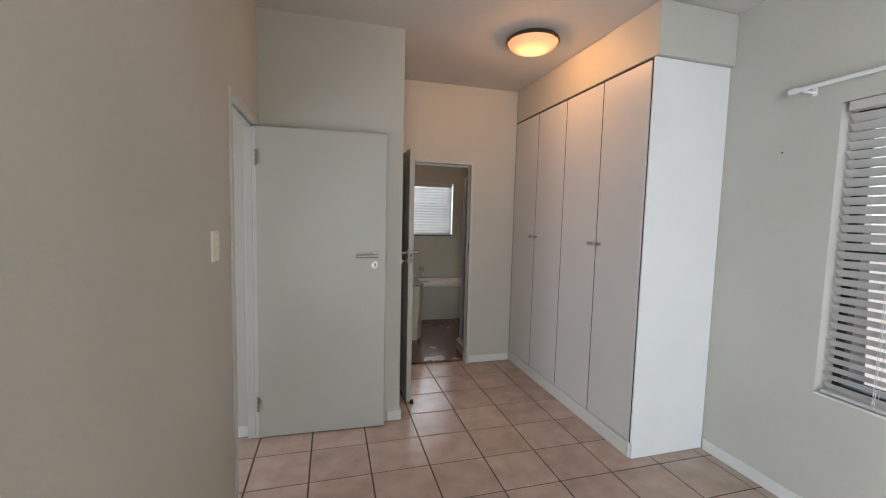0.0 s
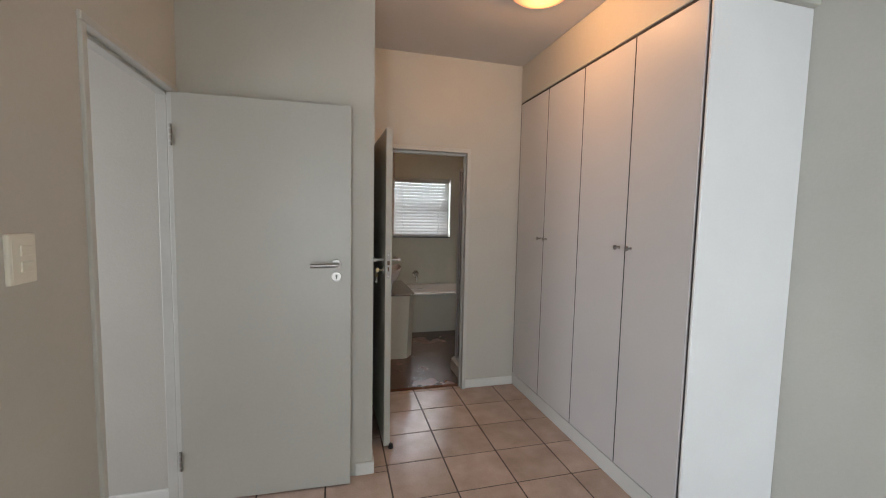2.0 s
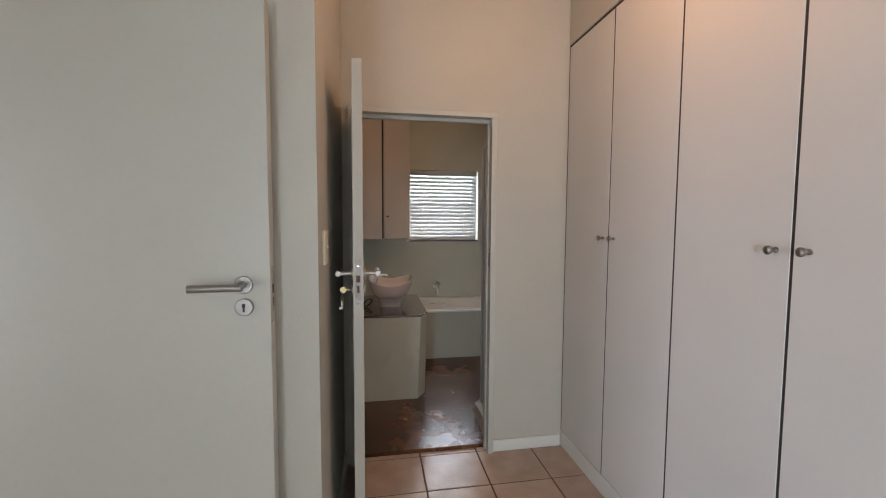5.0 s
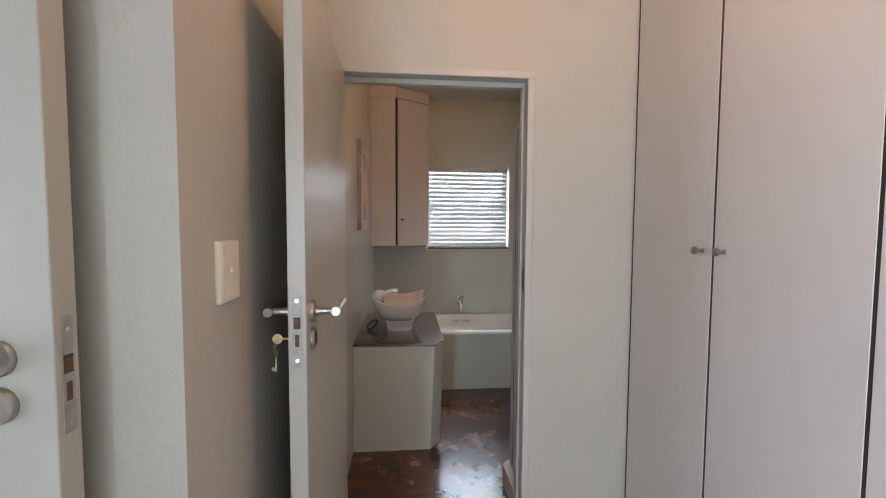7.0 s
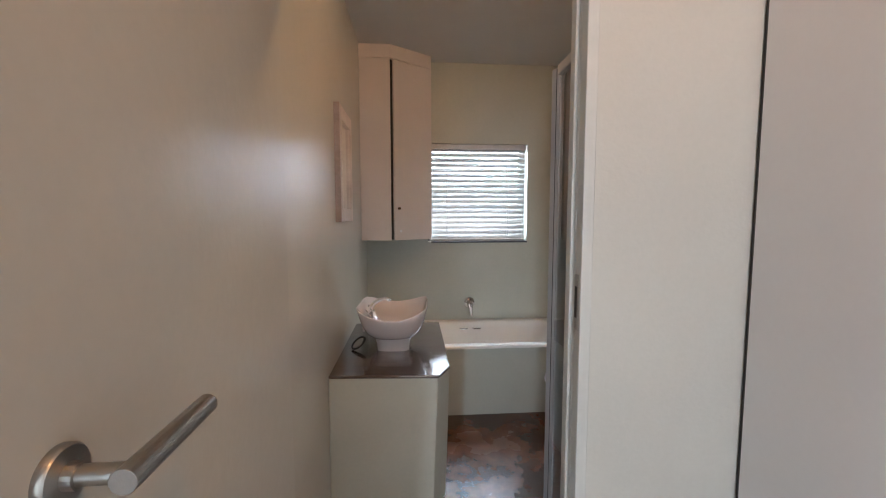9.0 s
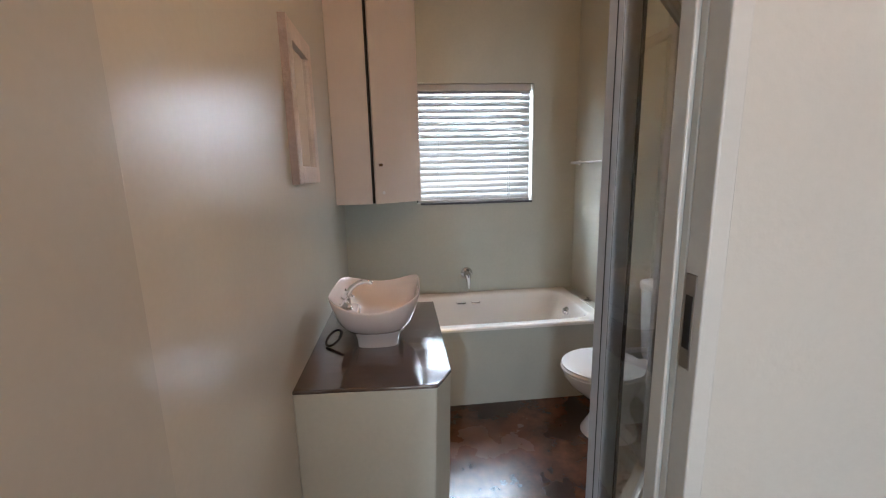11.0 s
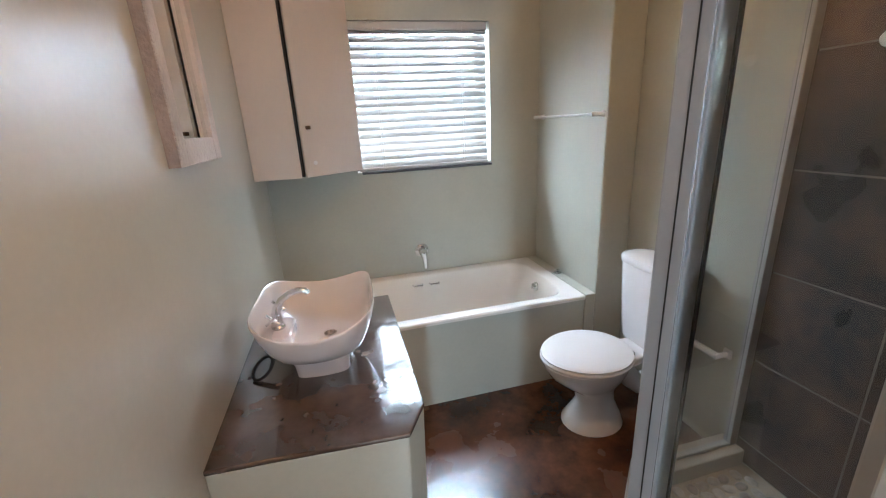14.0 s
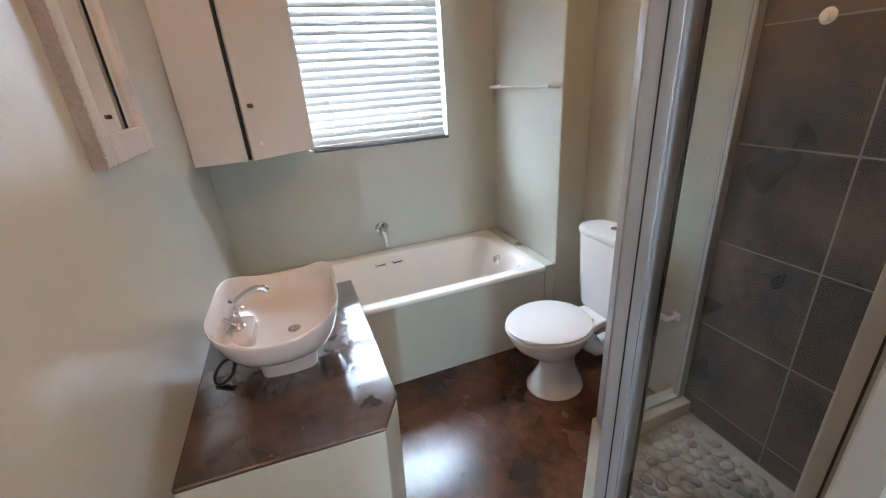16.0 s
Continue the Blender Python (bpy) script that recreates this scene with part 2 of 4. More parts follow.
def part(name, bm, mat, parent, label="", smooth=False):
    ob = finish(name, bm, mat, smooth)
    ob.parent = parent
    if label:
        ob["label"] = label
    return ob


def thing(name, m, label, category, group="", kind=""):
    ob = new(name)
    ob.empty_display_size = 0.1
    ob.matrix_world = m
    return tagged(ob, label, category, group, kind)


def solid(name, bm, mat, label, category, smooth=False):
    """A piece of the setting."""
    return tagged(finish(name, bm, mat, smooth), label, category, kind="structure")


def pierced(x0, x1, y0, y1, z0, z1, lo, hi, zl, zh):
    """A wall slab with one opening from lo to hi along its length and zl to zh in height."""
    bm = bmesh.new()
    along_x = (x1 - x0) > (y1 - y0)
    a0, a1, t0, t1 = (x0, x1, y0, y1) if along_x else (y0, y1, x0, x1)
    loops = []
    for t in (t0, t1):
        for b0, b1, c0, c1 in ((a0, a1, z0, z1), (lo, hi, zl, zh)):
            loops.append([bm.verts.new((a, t, z) if along_x else (t, a, z)) for a, z in ((b0, c0), (b1, c0), (b1, c1), (b0, c1))])
    for i, j in ((0, 1), (2, 3), (0, 2), (1, 3)):
        for k in range(4):
            bm.faces.new((loops[i][k], loops[i][(k + 1) % 4], loops[j][(k + 1) % 4], loops[j][k]))
    bmesh.ops.recalc_face_normals(bm, faces=bm.faces[:])
    return bm


# ---- structure ----
CZ, BZ, BF = 2.80, 2.70, 0.02          # ceilings, bathroom floor
WX, EX = 0.008, 2.88                     # bedroom walls
SY, PX = 3.432, 0.955                   # stub wall, passage wall
NY, NT, WT = 4.437, 0.065, 0.065         # bathroom door wall, its thickness, bedroom door wall thickness
BX, BY = 0.985, 6.84                     # bathroom west wall and window wall
floor = solid("floor", prism([(-2.2, -0.6), (WX - WT, -0.6), (WX - WT, -2.75), (EX + 0.2, -2.75), (EX + 0.2, NY + 0.06), (-2.2, NY + 0.06)], -0.15, -0.004), M_GROUT, "tiled bedroom floor with dark grout joints", "floor")
bath_floor = solid("floor_bathroom", boxes((0.9, EX + 0.2, NY + 0.06, BY + 0.2, -0.15, BF)), M_SCREED, "glossy dark brown polished screed floor", "floor")
solid("wall_west", pierced(WX - WT, WX, -0.6, SY, -0.1, CZ, 2.668, 3.404, -0.06, 2.085), M_WALL, "sage painted wall with an open doorway", "wall")
solid("wall_patio", pierced(WX - WT, WX, -2.75, -0.6, -0.1, CZ, -2.5, -0.62, -0.06, 2.15), M_WALL, "sage painted wall with a wide patio opening", "wall")
solid("wall_stub", boxes((-2.2, PX, SY, SY + 0.12, -0.1, CZ), (PX - 0.12, PX, SY + 0.12, NY, -0.1, CZ)), M_WALL, "sage painted wall behind the open bedroom door", "wall")
solid("wall_north", pierced(PX - 0.12, EX, NY, NY + NT, -0.1, CZ, 1.002, 1.834, -0.06, 2.058), M_WALL, "sage wall with the bathroom doorway", "wall")
solid("wall_bath_west", boxes((0.88, BX, NY + NT, BY, -0.1, CZ)), M_BATHGLOSS, "glossy sage plastered bathroom wall", "wall")
solid("wall_bath_north", pierced(0.88, EX + 0.22, BY, BY + 0.22, -0.1, CZ, 1.51, 2.367, 1.210, 2.04), M_BATHWALL, "sage bathroom wall with a window over the bath", "wall")
solid("wall_nook", bevelled(boxes((2.698, EX, 6.122, BY, -0.1, CZ)), 0.008), M_BATHWALL, "boxed-out sage wall at the end of the bath", "wall")
solid("wall_bath_east", boxes((EX, EX + 0.22, NY, BY, -0.1, CZ)), M_BATHWALL, "sage bathroom wall behind the toilet", "wall")
solid("wall_east", pierced(EX, EX + 0.22, -2.75, NY, -0.1, CZ, 0.70, 1.998, 0.655, 2.122), M_WALL, "sage bedroom wall with a window", "wall")
solid("wall_south", boxes((WX, EX, -2.75, -2.6, -0.1, CZ)), M_WALL, "plain sage bedroom wall", "wall")
# The west opening is assumed, cut so the added hall lamp shines through.
solid("wall_hall", pierced(-2.32, -2.2, -0.6, SY + 0.12, -0.1, CZ, 1.55, 3.15, 0.15, 2.15), M_WALL, "hall wall with an unseen opening added for the hall daylight", "wall")
solid("wall_hall_end", boxes((-2.2, WX - WT, -0.6, -0.48, -0.1, CZ)), M_WALL, "plain hall end wall", "wall")
solid("ceiling", prism([(-2.32, -0.6), (WX - WT, -0.6), (WX - WT, -2.75), (EX + 0.22, -2.75), (EX + 0.22, NY + 0.06), (-2.32, NY + 0.06)], CZ, CZ + 0.12), M_CEIL, "off-white plastered ceiling", "ceiling")
solid("ceiling_bathroom", boxes((0.88, EX + 0.22, NY + NT + 0.001, BY + 0.22, BZ, BZ + 0.25)), M_CEIL, "off-white bathroom ceiling", "ceiling")
solid("bulkhead", bevelled(boxes((2.297, EX - 0.002, 2.57, NY - 0.002, 2.49, CZ - 0.002)), 0.006), M_WALL, "boxed bulkhead above the wardrobe", "bulkhead")


def skirting(name, *rows):
    return solid(name, boxes(*rows, bevel=0.005, seg=2), M_SKIRT, "low painted skirting board along the wall", "skirting")


skirting("baseboard_stub", (0.86, PX + 0.012, SY - 0.013, SY, 0, 0.075), (PX, PX + 0.013, SY, NY, 0, 0.075))
skirting("baseboard_hall", (-2.2, WX - WT - 0.004, SY - 0.013, SY, 0, 0.075))
skirting("baseboard_west", (WX, WX + 0.013, -0.6, 2.655, 0, 0.075))
skirting("baseboard_north", (1.848, 2.297, NY - 0.013, NY, 0, 0.075))
skirting("baseboard_east", (EX - 0.013, EX, -2.6, 2.585, 0, 0.075))

# outside
tagged(finish("ground", boxes((-60, 60, -60, 60, -0.4, -0.3)), M_GROUND), "bare earth and lawn outside the windows", "ground", kind="structure")
tagged(finish("boundary_wall", boxes((6.5, 6.7, -8, 10, -0.3, 1.5)), M_PLASTER), "pinkish plastered garden wall", "wall", kind="structure")


# ---- wardrobe ----
def cupboard_knob(parent, y, z):
    k = part("knob", lathe([(0.0085, 0), (0.0085, 0.003), (0.005, 0.005), (0.005, 0.020), (0.010, 0.023), (0.0135, 0.026), (0.0135, 0.032), (0.010, 0.035), (0.002, 0.036)], 20, pose(0.0005, y, z, 0, -90, 0)), M_STEEL, parent, "small turned steel knob", smooth=True)
    return k


wardrobe = thing("wardrobe", pose(2.30, 2.60, 0), "pale grey built-in wardrobe with four tall doors", "wardrobe")
part("side_panel", boxes((0.011, 0.578, 0.0, 0.018, 0, 2.488), (0.003, 0.0108, 0.0, 0.0108, 0.103, 2.486), bevel=0.0015), M_WHITE, wardrobe, "plain white side panel")
# Dark strip paints the shade between side panel and first door.
part("edge_shade_strip", boxes((0.003, 0.0108, 0.0112, 0.0178, 0.103, 2.486)), M_GAPSHADE, wardrobe, "dark strip painting the shade beside the panel edge")
part("plinth", boxes((0.002, 0.03, 0.019, 1.836, 0.0, 0.100), bevel=0.002), M_SKIRT, wardrobe, "painted plinth board")
# Carcass colour and the strip above the doors paint the gaps' shade.
part("carcass", boxes((0.050, 0.57, 0.020, 1.834, 0.102, 2.486)), M_GAPSHADE, wardrobe, "carcass block coloured near-black for the shade in the gaps")
part("top_shade_strip", boxes((0.0012, 0.018, 0.02, 1.83, 2.4745, 2.487)), M_GAPSHADE, wardrobe, "dark strip painting the shade above the doors")
EDGES = (0.015, 0.456, 0.910, 1.365, 1.826)
for i in range(4):
    a, b = EDGES[i] + (0.0045 if i else 0.008), EDGES[i + 1] - 0.0045
    d = part("door", boxes((0.0, 0.018, a, b, 0.107, 2.474), bevel=0.0012), M_WARD, wardrobe)
    # Nearly flush dark strip paints the shade between two doors.
    part("side_shade_strip", boxes((0.0012, 0.018, b + 0.0003, b + 0.0087, 0.107, 2.474)), M_GAPSHADE, wardrobe, "dark strip painting the shade beside a door")
    cupboard_knob(d, b - 0.042 if i % 2 == 0 else a + 0.042, 1.348)


# ---- steel door frames and doors ----
def strike(parent, m, high=0.15):
    s = part("strike_plate", bevelled(boxes((0, 0.002, -0.011, 0.011, -high / 2, high / 2)), 0.001, 1), M_STEEL, parent, "steel strike plate")
    h = part("latch_hole", boxes((-0.0005, 0.0026, -0.007, 0.007, -0.042, 0.042)), M_BLACK, s)
    s.matrix_basis = m
    return s


frame_2 = thing("door_frame_2", pose(0, NY, 0), "grey painted pressed steel frame of the bathroom door", "door frame", kind="structure")
for nm, xo, s in (("hinge_jamb", 0.990, 1), ("lock_jamb", 1.846, -1)):
    part(nm, boxes((xo, xo + s * 0.031, -0.028, 0.014, 0, 2.035), (xo + s * 0.0125, xo + s * 0.031, 0.0142, 0.030, 0, 2.035), (xo + s * 0.0125, xo + (0.016 if s > 0 else -0.038), 0.0302, 0.0635, 0, 2.016), bevel=0.003, seg=2), M_FRAME, frame_2)
part("head", boxes((0.990, 1.846, -0.028, 0.014, 2.0352, 2.066), (1.0025, 1.8335, 0.0142, 0.030, 2.0352, 2.0565), (1.0025, 1.8335, 0.0302, 0.0635, 2.0162, 2.0565), bevel=0.003, seg=2), M_FRAME, frame_2)
strike(frame_2, Matrix.Translation((1.8152, -0.002, 1.20)) @ pose(0, 0, 0, 0, 0, 180))

frame_1 = thing("door_frame_1", pose(WX, 0, 0), "grey painted pressed steel frame of the bedroom door", "door frame", kind="structure")
for nm, yo, s in (("lock_jamb", 2.656, 1), ("hinge_jamb", 3.416, -1)):
    part(nm, boxes((-0.030, 0.012, yo, yo + s * 0.028, 0, 2.063), (-0.077, -0.0302, yo + s * 0.0125, yo + s * 0.024, 0, 2.050), bevel=0.003, seg=2), M_FRAME, frame_1)
part("head", boxes((-0.030, 0.012, 2.656, 3.416, 2.0632, 2.090), (-0.077, -0.0302, 2.6685, 3.4035, 2.0502, 2.0845), bevel=0.003, seg=2), M_FRAME, frame_1)


def lever(parent, x, z, side, reach):
    """Lever handle with round roses on one face of a door; side is the face's y direction, reach the lever's x direction."""
    y = 0.0 if side < 0 else 0.040
    turn = pose(x, y, z, 90 if side < 0 else -90, 0, 0)
    rose = part("handle_rose", lathe([(0.026, 0), (0.026, 0.006), (0.024, 0.0085), (0.010, 0.009)], 28, turn), M_STEEL, parent, "round steel handle rose", smooth=True)
    a = Vector((x, y + side * 0.006, z))
    b = Vector((x, y + side * 0.058, z))
    neck = part("neck", rod(a, b, 0.0088, 18), M_STEEL, rose, smooth=True)
    part("handle", bevelled(rod(b - Vector((reach * 0.014, 0, 0)), b + Vector((reach * 0.128, 0, -0.002)), 0.0112, 24), 0.0006, 1), M_STEEL, rose, "straight brushed steel lever bar")
    part("collar", rod(a + Vector((0, side * 0.003, 0)), a + Vector((0, side * 0.012, 0)), 0.0115, 18), M_STEEL, rose)
    esc = part("keyhole_rose", lathe([(0.026, 0), (0.026, 0.006), (0.024, 0.0085), (0.004, 0.009)], 28, pose(x, y, z - 0.066, 90 if side < 0 else -90)), M_STEEL, parent, "round steel keyhole rose", smooth=True)
    part("keyhole", boxes((x - 0.0028, x + 0.0028, y + side * 0.0088, y + side * 0.0102, z - 0.079, z - 0.066), (x - 0.0048, x + 0.0048, y + side * 0.0088, y + side * 0.0102, z - 0.066, z - 0.055)), M_BLACK, esc)


def hinge(parent, z):
    h = part("hinge", rod((-0.004, -0.006, z - 0.05), (-0.004, -0.006, z + 0.05), 0.006, 12), M_STEEL, parent, "worn steel butt hinge", smooth=True)
    part("hinge_leaf", boxes((-0.0015, 0.0, 0.001, 0.034, z - 0.05, z + 0.05)), M_STEEL, h)
    for k in (-0.03, 0.0, 0.03):
        part("knuckle_ring", rod((-0.004, -0.006, z + k - 0.003), (-0.004, -0.006, z + k + 0.003), 0.0072, 12), M_FRAME, h)


def door_leaf(name, m, wide, tall, label, lever_at, backset=0.062):
    """Flush leaf: hinge edge at the origin, leaf along +x, thickness along +y."""
    d = thing(name, m, label, "door", kind="structure")
    leaf = part("leaf", boxes((0, wide, 0, 0.040, 0.010, tall), bevel=0.002, seg=2), M_DOOR, d)
    for z in (0.24, 1.86):
        hinge(d, z)
    for side in (-1, 1):
        lever(d, wide - backset, lever_at, side, -1)
    lock = part("lock_plate", bevelled(boxes((wide - 0.0005, wide + 0.0015, 0.009, 0.031, lever_at - 0.115, lever_at + 0.054)), 0.0007, 1), M_PLATE, d, "steel lock faceplate")
    part("latch_hole", boxes((wide, wide + 0.0021, 0.0125, 0.0275, lever_at - 0.028, lever_at - 0.004)), M_HOLE, lock, "empty latch hole showing brown wood")
    part("latch_lip", boxes((wide, wide + 0.0024, 0.0125, 0.0275, lever_at - 0.004, lever_at - 0.0015)), M_BLACK, lock)
    part("bolt_slot", boxes((wide, wide + 0.0022, 0.0155, 0.0245, lever_at - 0.068, lever_at - 0.041)), M_HOLE, lock, "bolt slot")
    for z in (-0.100, 0.036):
        part("screw", rod((wide, 0.02, lever_at + z), (wide + 0.0022, 0.02, lever_at + z), 0.004, 10), M_CHROME, lock)
    return d


door_1 = door_leaf("door_1", pose(0.000, 3.378, 0, 0, 0, -2.0), 0.830, 2.060, "sage painted flush bedroom door standing open against the wall", 1.238, 0.074)
door_2 = door_leaf("door_2", Matrix(((0.030, 0.99955, 0, 1.068), (-0.99955, 0.030, 0, 4.418), (0, 0, 1, 0), (0, 0, 0, 1))) @ pose(0, -0.040, 0), 0.745, 2.033, "sage painted flush bathroom door swung open into the passage", 1.219)
# key in the bathroom door, on the face that turns to the wall
key = thing("key", door_2.matrix_world @ pose(0.683, 0.0, 1.153), "brass key hanging in the bathroom door lock", "key")
part("shank", rod((0, -0.004, 0), (0, -0.032, 0), 0.003, 10), M_BRASS, key)
part("bow", rod((-0.0015, -0.040, 0), (0.0015, -0.040, 0), 0.012, 18), M_BRASS, key)
ring = part("key_ring", tube([(0.012 * math.cos(a), -0.045, -0.016 + 0.012 * math.sin(a)) for a in [k * math.pi / 8 for k in range(17)]], 0.0012, 8), M_STEEL, key)
part("spare_key_bow", bevelled(prism([(0.012 * math.cos(k * math.pi / 8), 0.012 * math.sin(k * math.pi / 8)) for k in range(16)], -0.001, 0.001), 0.0005, 1), M_BRASS, ring).matrix_basis = pose(0, -0.045, -0.034, 90, 0, 40)
part("spare_key_blade", boxes((-0.001, 0.001, -0.047, -0.043, -0.080, -0.044), (-0.001, 0.001, -0.055, -0.047, -0.078, -0.068)), M_STEEL, ring)
# floor stop under the bathroom door
stop = thing("door_stop", pose(1.095, 3.66, 0), "small black rubber door stop on the tiles", "door stop")
part("base", rod((0, 0, 0), (0, 0, 0.008), 0.017, 16), M_BLACK, stop)
part("bumper", lathe([(0.012, 0.008), (0.014, 0.014), (0.014, 0.026), (0.009, 0.031)], 16), M_BLACK, stop, smooth=True)


# ---- ceiling lights ----
def ceiling_light(x, y, z, label, watts, tone):
    l = thing("ceiling_light", pose(x, y, z), label, "ceiling light", "round ceiling lights")
    part("ring", lathe([(0.10, 0.0), (0.170, -0.004), (0.186, -0.018), (0.190, -0.030), (0.184, -0.036), (0.172, -0.034)], 48), M_BRONZE, l, "bronze rim", smooth=True)
    part("shade", lathe([(0.178, -0.034), (0.168, -0.052), (0.142, -0.072), (0.10, -0.088), (0.05, -0.096), (0.006, -0.098)], 48), M_LAMP, l, "glowing alabaster glass bowl", smooth=True).visible_shadow = False
    bulb = new("bulb_light", bpy.data.lights.new("bulb_light", "POINT"))
    bulb.data.energy, bulb.data.shadow_soft_size, bulb.data.color = watts, 0.05, tone
    bulb.location = (x, y, z - 0.058)
    for k in range(3):
        a = radians(90 + 120 * k)
        part("clip", boxes((-0.006, 0.006, 0.176, 0.196, -0.040, -0.026), bevel=0.002), M_BRONZE, l).matrix_basis = pose(0, 0, 0, 0, 0, math.degrees(a))
    return l


ceiling_light(1.85, 3.28, CZ, "round alabaster ceiling light, switched on, with bronze rim", 15, (1.0, 0.46, 0.15))
ceiling_light(1.78, 4.98, BZ, "round alabaster bathroom ceiling light, switched on", 11, (1.0, 0.58, 0.28))


# ---- switches ----
def switch(m, label, rockers):
    s = thing("light_switch", m, label, "light switch")
    p = part("plate", boxes((-0.004, 0.009, -0.0455, 0.0455, -0.061, 0.061), bevel=0.004, seg=3), M_SWITCH, s, smooth=True)
    part("insert", boxes((0.006, 0.0097, -0.036, 0.036, -0.050, 0.050), bevel=0.0005, seg=1), M_SWITCH, p)
    for z in rockers:
        part("rocker", boxes((0.008, 0.0125, -0.010, 0.034, z - 0.013, z + 0.013), bevel=0.002, seg=2), M_SWITCH, s)
    return s


switch(pose(WX, 2.375, 1.374), "cream rocker light switch beside the bedroom door", (-0.02, 0.02))
sw = switch(pose(PX, 3.592, 1.332), "cream light switch plate with one round button", ())
part("button", lathe([(0.007, 0.0), (0.007, 0.003), (0.005, 0.0045), (0.001, 0.005)], 18, pose(0.0096, 0.005, 0.0, 0, 90, 0)), M_SWITCH, sw, smooth=True)


# ---- windows and blinds ----
def slat_mesh(name, length, wide, mat):
    bm = bmesh.new()
    n = 6
    top, low = [], []
    for k in range(n + 1):
        u = (k / n - 0.5) * wide
        c = 0.0022 * (1 - (2 * k / n - 1) ** 2)
        for row, off in ((top, 0.0012), (low, 0.0)):
            row.append((bm.verts.new((-length / 2, u, c + off)), bm.verts.new((length / 2, u, c + off))))
    for row in (top, low):
        for a, b in zip(row, row[1:]):
            bm.faces.new((a[0], a[1], b[1], b[0]))
    for k in (0, n):
        bm.faces.new((top[k][0], top[k][1], low[k][1], low[k][0]))
    bmesh.ops.recalc_face_normals(bm, faces=bm.faces[:])
    me = bpy.data.meshes.new(name)
    bm.to_mesh(me)
    bm.free()
    me.materials.append(mat)
    return me


def venetian_blind(m, length, high, wide, pitch, tilt, mat, rail_mat, label, cords):
    """Local x along the blind, y towards the glass, z up from the sill."""
    b = thing("venetian_blind", m, label, "blind")
    part("headrail", boxes((-length / 2, length / 2, -0.028, 0.028, high - 0.045, high), bevel=0.003), rail_mat, b)
    me = slat_mesh("slat", length, wide, mat)
    z = 0.045
    while z < high - 0.040:
        s = new("slat", me)
        s.parent = b
        s.matrix_basis = pose(0, random.uniform(-0.0005, 0.0005), z, tilt + random.uniform(-0.7, 0.7), 0, 0)
        z += pitch
    part("bottom_rail", boxes((-length / 2, length / 2, -0.026, 0.026, 0.006, 0.024), bevel=0.004, seg=2), rail_mat, b)
    for x in cords:
        for y in (-wide * 0.42, wide * 0.42):
            part("ladder_cord", rod((x, y, 0.02), (x, y, high - 0.03), 0.0012, 6), M_CORD, b)
        part("lift_cord", rod((x + 0.012, -0.03, 0.015), (x + 0.012, -0.03, high - 0.03), 0.0012, 6), M_CORD, b)
    return b


def window(name, m, wide, high, label, mullion):
    w = thing(name, m, label, "window", kind="structure")
    part("window_frame", boxes((-wide / 2, -wide / 2 + 0.04, 0, 0.05, 0, high), (wide / 2 - 0.04, wide / 2, 0, 0.05, 0, high), (-wide / 2 + 0.04, wide / 2 - 0.04, 0, 0.05, 0, 0.04), (-wide / 2 + 0.04, wide / 2 - 0.04, 0, 0.05, high - 0.04, high), (-wide / 2 + 0.04, wide / 2 - 0.04, 0.002, 0.048, mullion - 0.02, mullion + 0.02)), M_BRONZEFRAME, w, "dark aluminium window frame")
    for a, b in ((0.04, mullion - 0.02), (mullion + 0.02, high - 0.04)):
        p = part("pane", boxes((-wide / 2 + 0.04, wide / 2 - 0.04, 0.02, 0.026, a, b)), M_GLASS, w)
        p.visible_shadow = False
    return w


window("window_1", pose(1.9385, BY + 0.13, 1.210), 0.857, 0.83, "small dark-framed bathroom window behind a blind", 0.42)
window("window_2", pose(EX + 0.13, 1.349, 0.655, 0, 0, -90), 1.298, 1.467, "dark-framed bedroom window behind a grey blind", 0.72)
solid("window_sill_1", boxes((1.535, 2.370, BY - 0.012, BY + 0.13, 1.200, 1.214), bevel=0.003), M_SILL, "dark window sill", "window sill")
solid("window_sill_2", boxes((EX - 0.002, EX + 0.13, 0.702, 1.996, 0.647, 0.659), bevel=0.002), M_SKIRT, "painted window sill", "window sill")
venetian_blind(pose(1.936, BY + 0.035, 1.210), 0.832, 0.827, 0.050, 0.0435, 60, M_SLATW, M_SLATG, "white venetian blind, nearly closed, in the bathroom window", (-0.27, 0.25))
venetian_blind(pose(EX + 0.03, 1.349, 0.659, 0, 0, -90), 1.245, 1.460, 0.050, 0.0445, -46, M_SLATG, M_SLATG, "grey venetian blind with half-open slats in the bedroom window", (-0.42, 0.0, 0.42))
rail = thing("curtain_rod", pose(EX, 2.15, 2.215), "white curtain rod above the bedroom window", "curtain rod")
part("rod", rod((-0.075, 0.02, 0), (-0.075, -1.75, 0), 0.011, 14), M_WHITE, rail, smooth=True)
part("end_cap", lathe([(0.014, -0.022), (0.016, -0.010), (0.016, 0.018), (0.011, 0.024)], 18, pose(-0.075, 0.022, 0, -90, 0, 0)), M_WHITE, rail, smooth=True)
for y in (-0.03, -1.68):
    br = part("bracket", boxes((-0.004, 0.0, y - 0.012, y + 0.012, -0.03, 0.03), (-0.08, -0.004, y - 0.006, y + 0.006, -0.020, -0.010), (-0.088, -0.062, y - 0.009, y + 0.009, -0.018, -0.010), bevel=0.002), M_WHITE, rail)
hole = thing("wall_plug", pose(EX, 2.255, 1.915, 0, -90, 0), "small dark plug in a drilled wall hole", "wall plug")
part("plug", rod((0, 0, -0.003), (0, 0, 0.002), 0.005, 10), M_BLACK, hole)


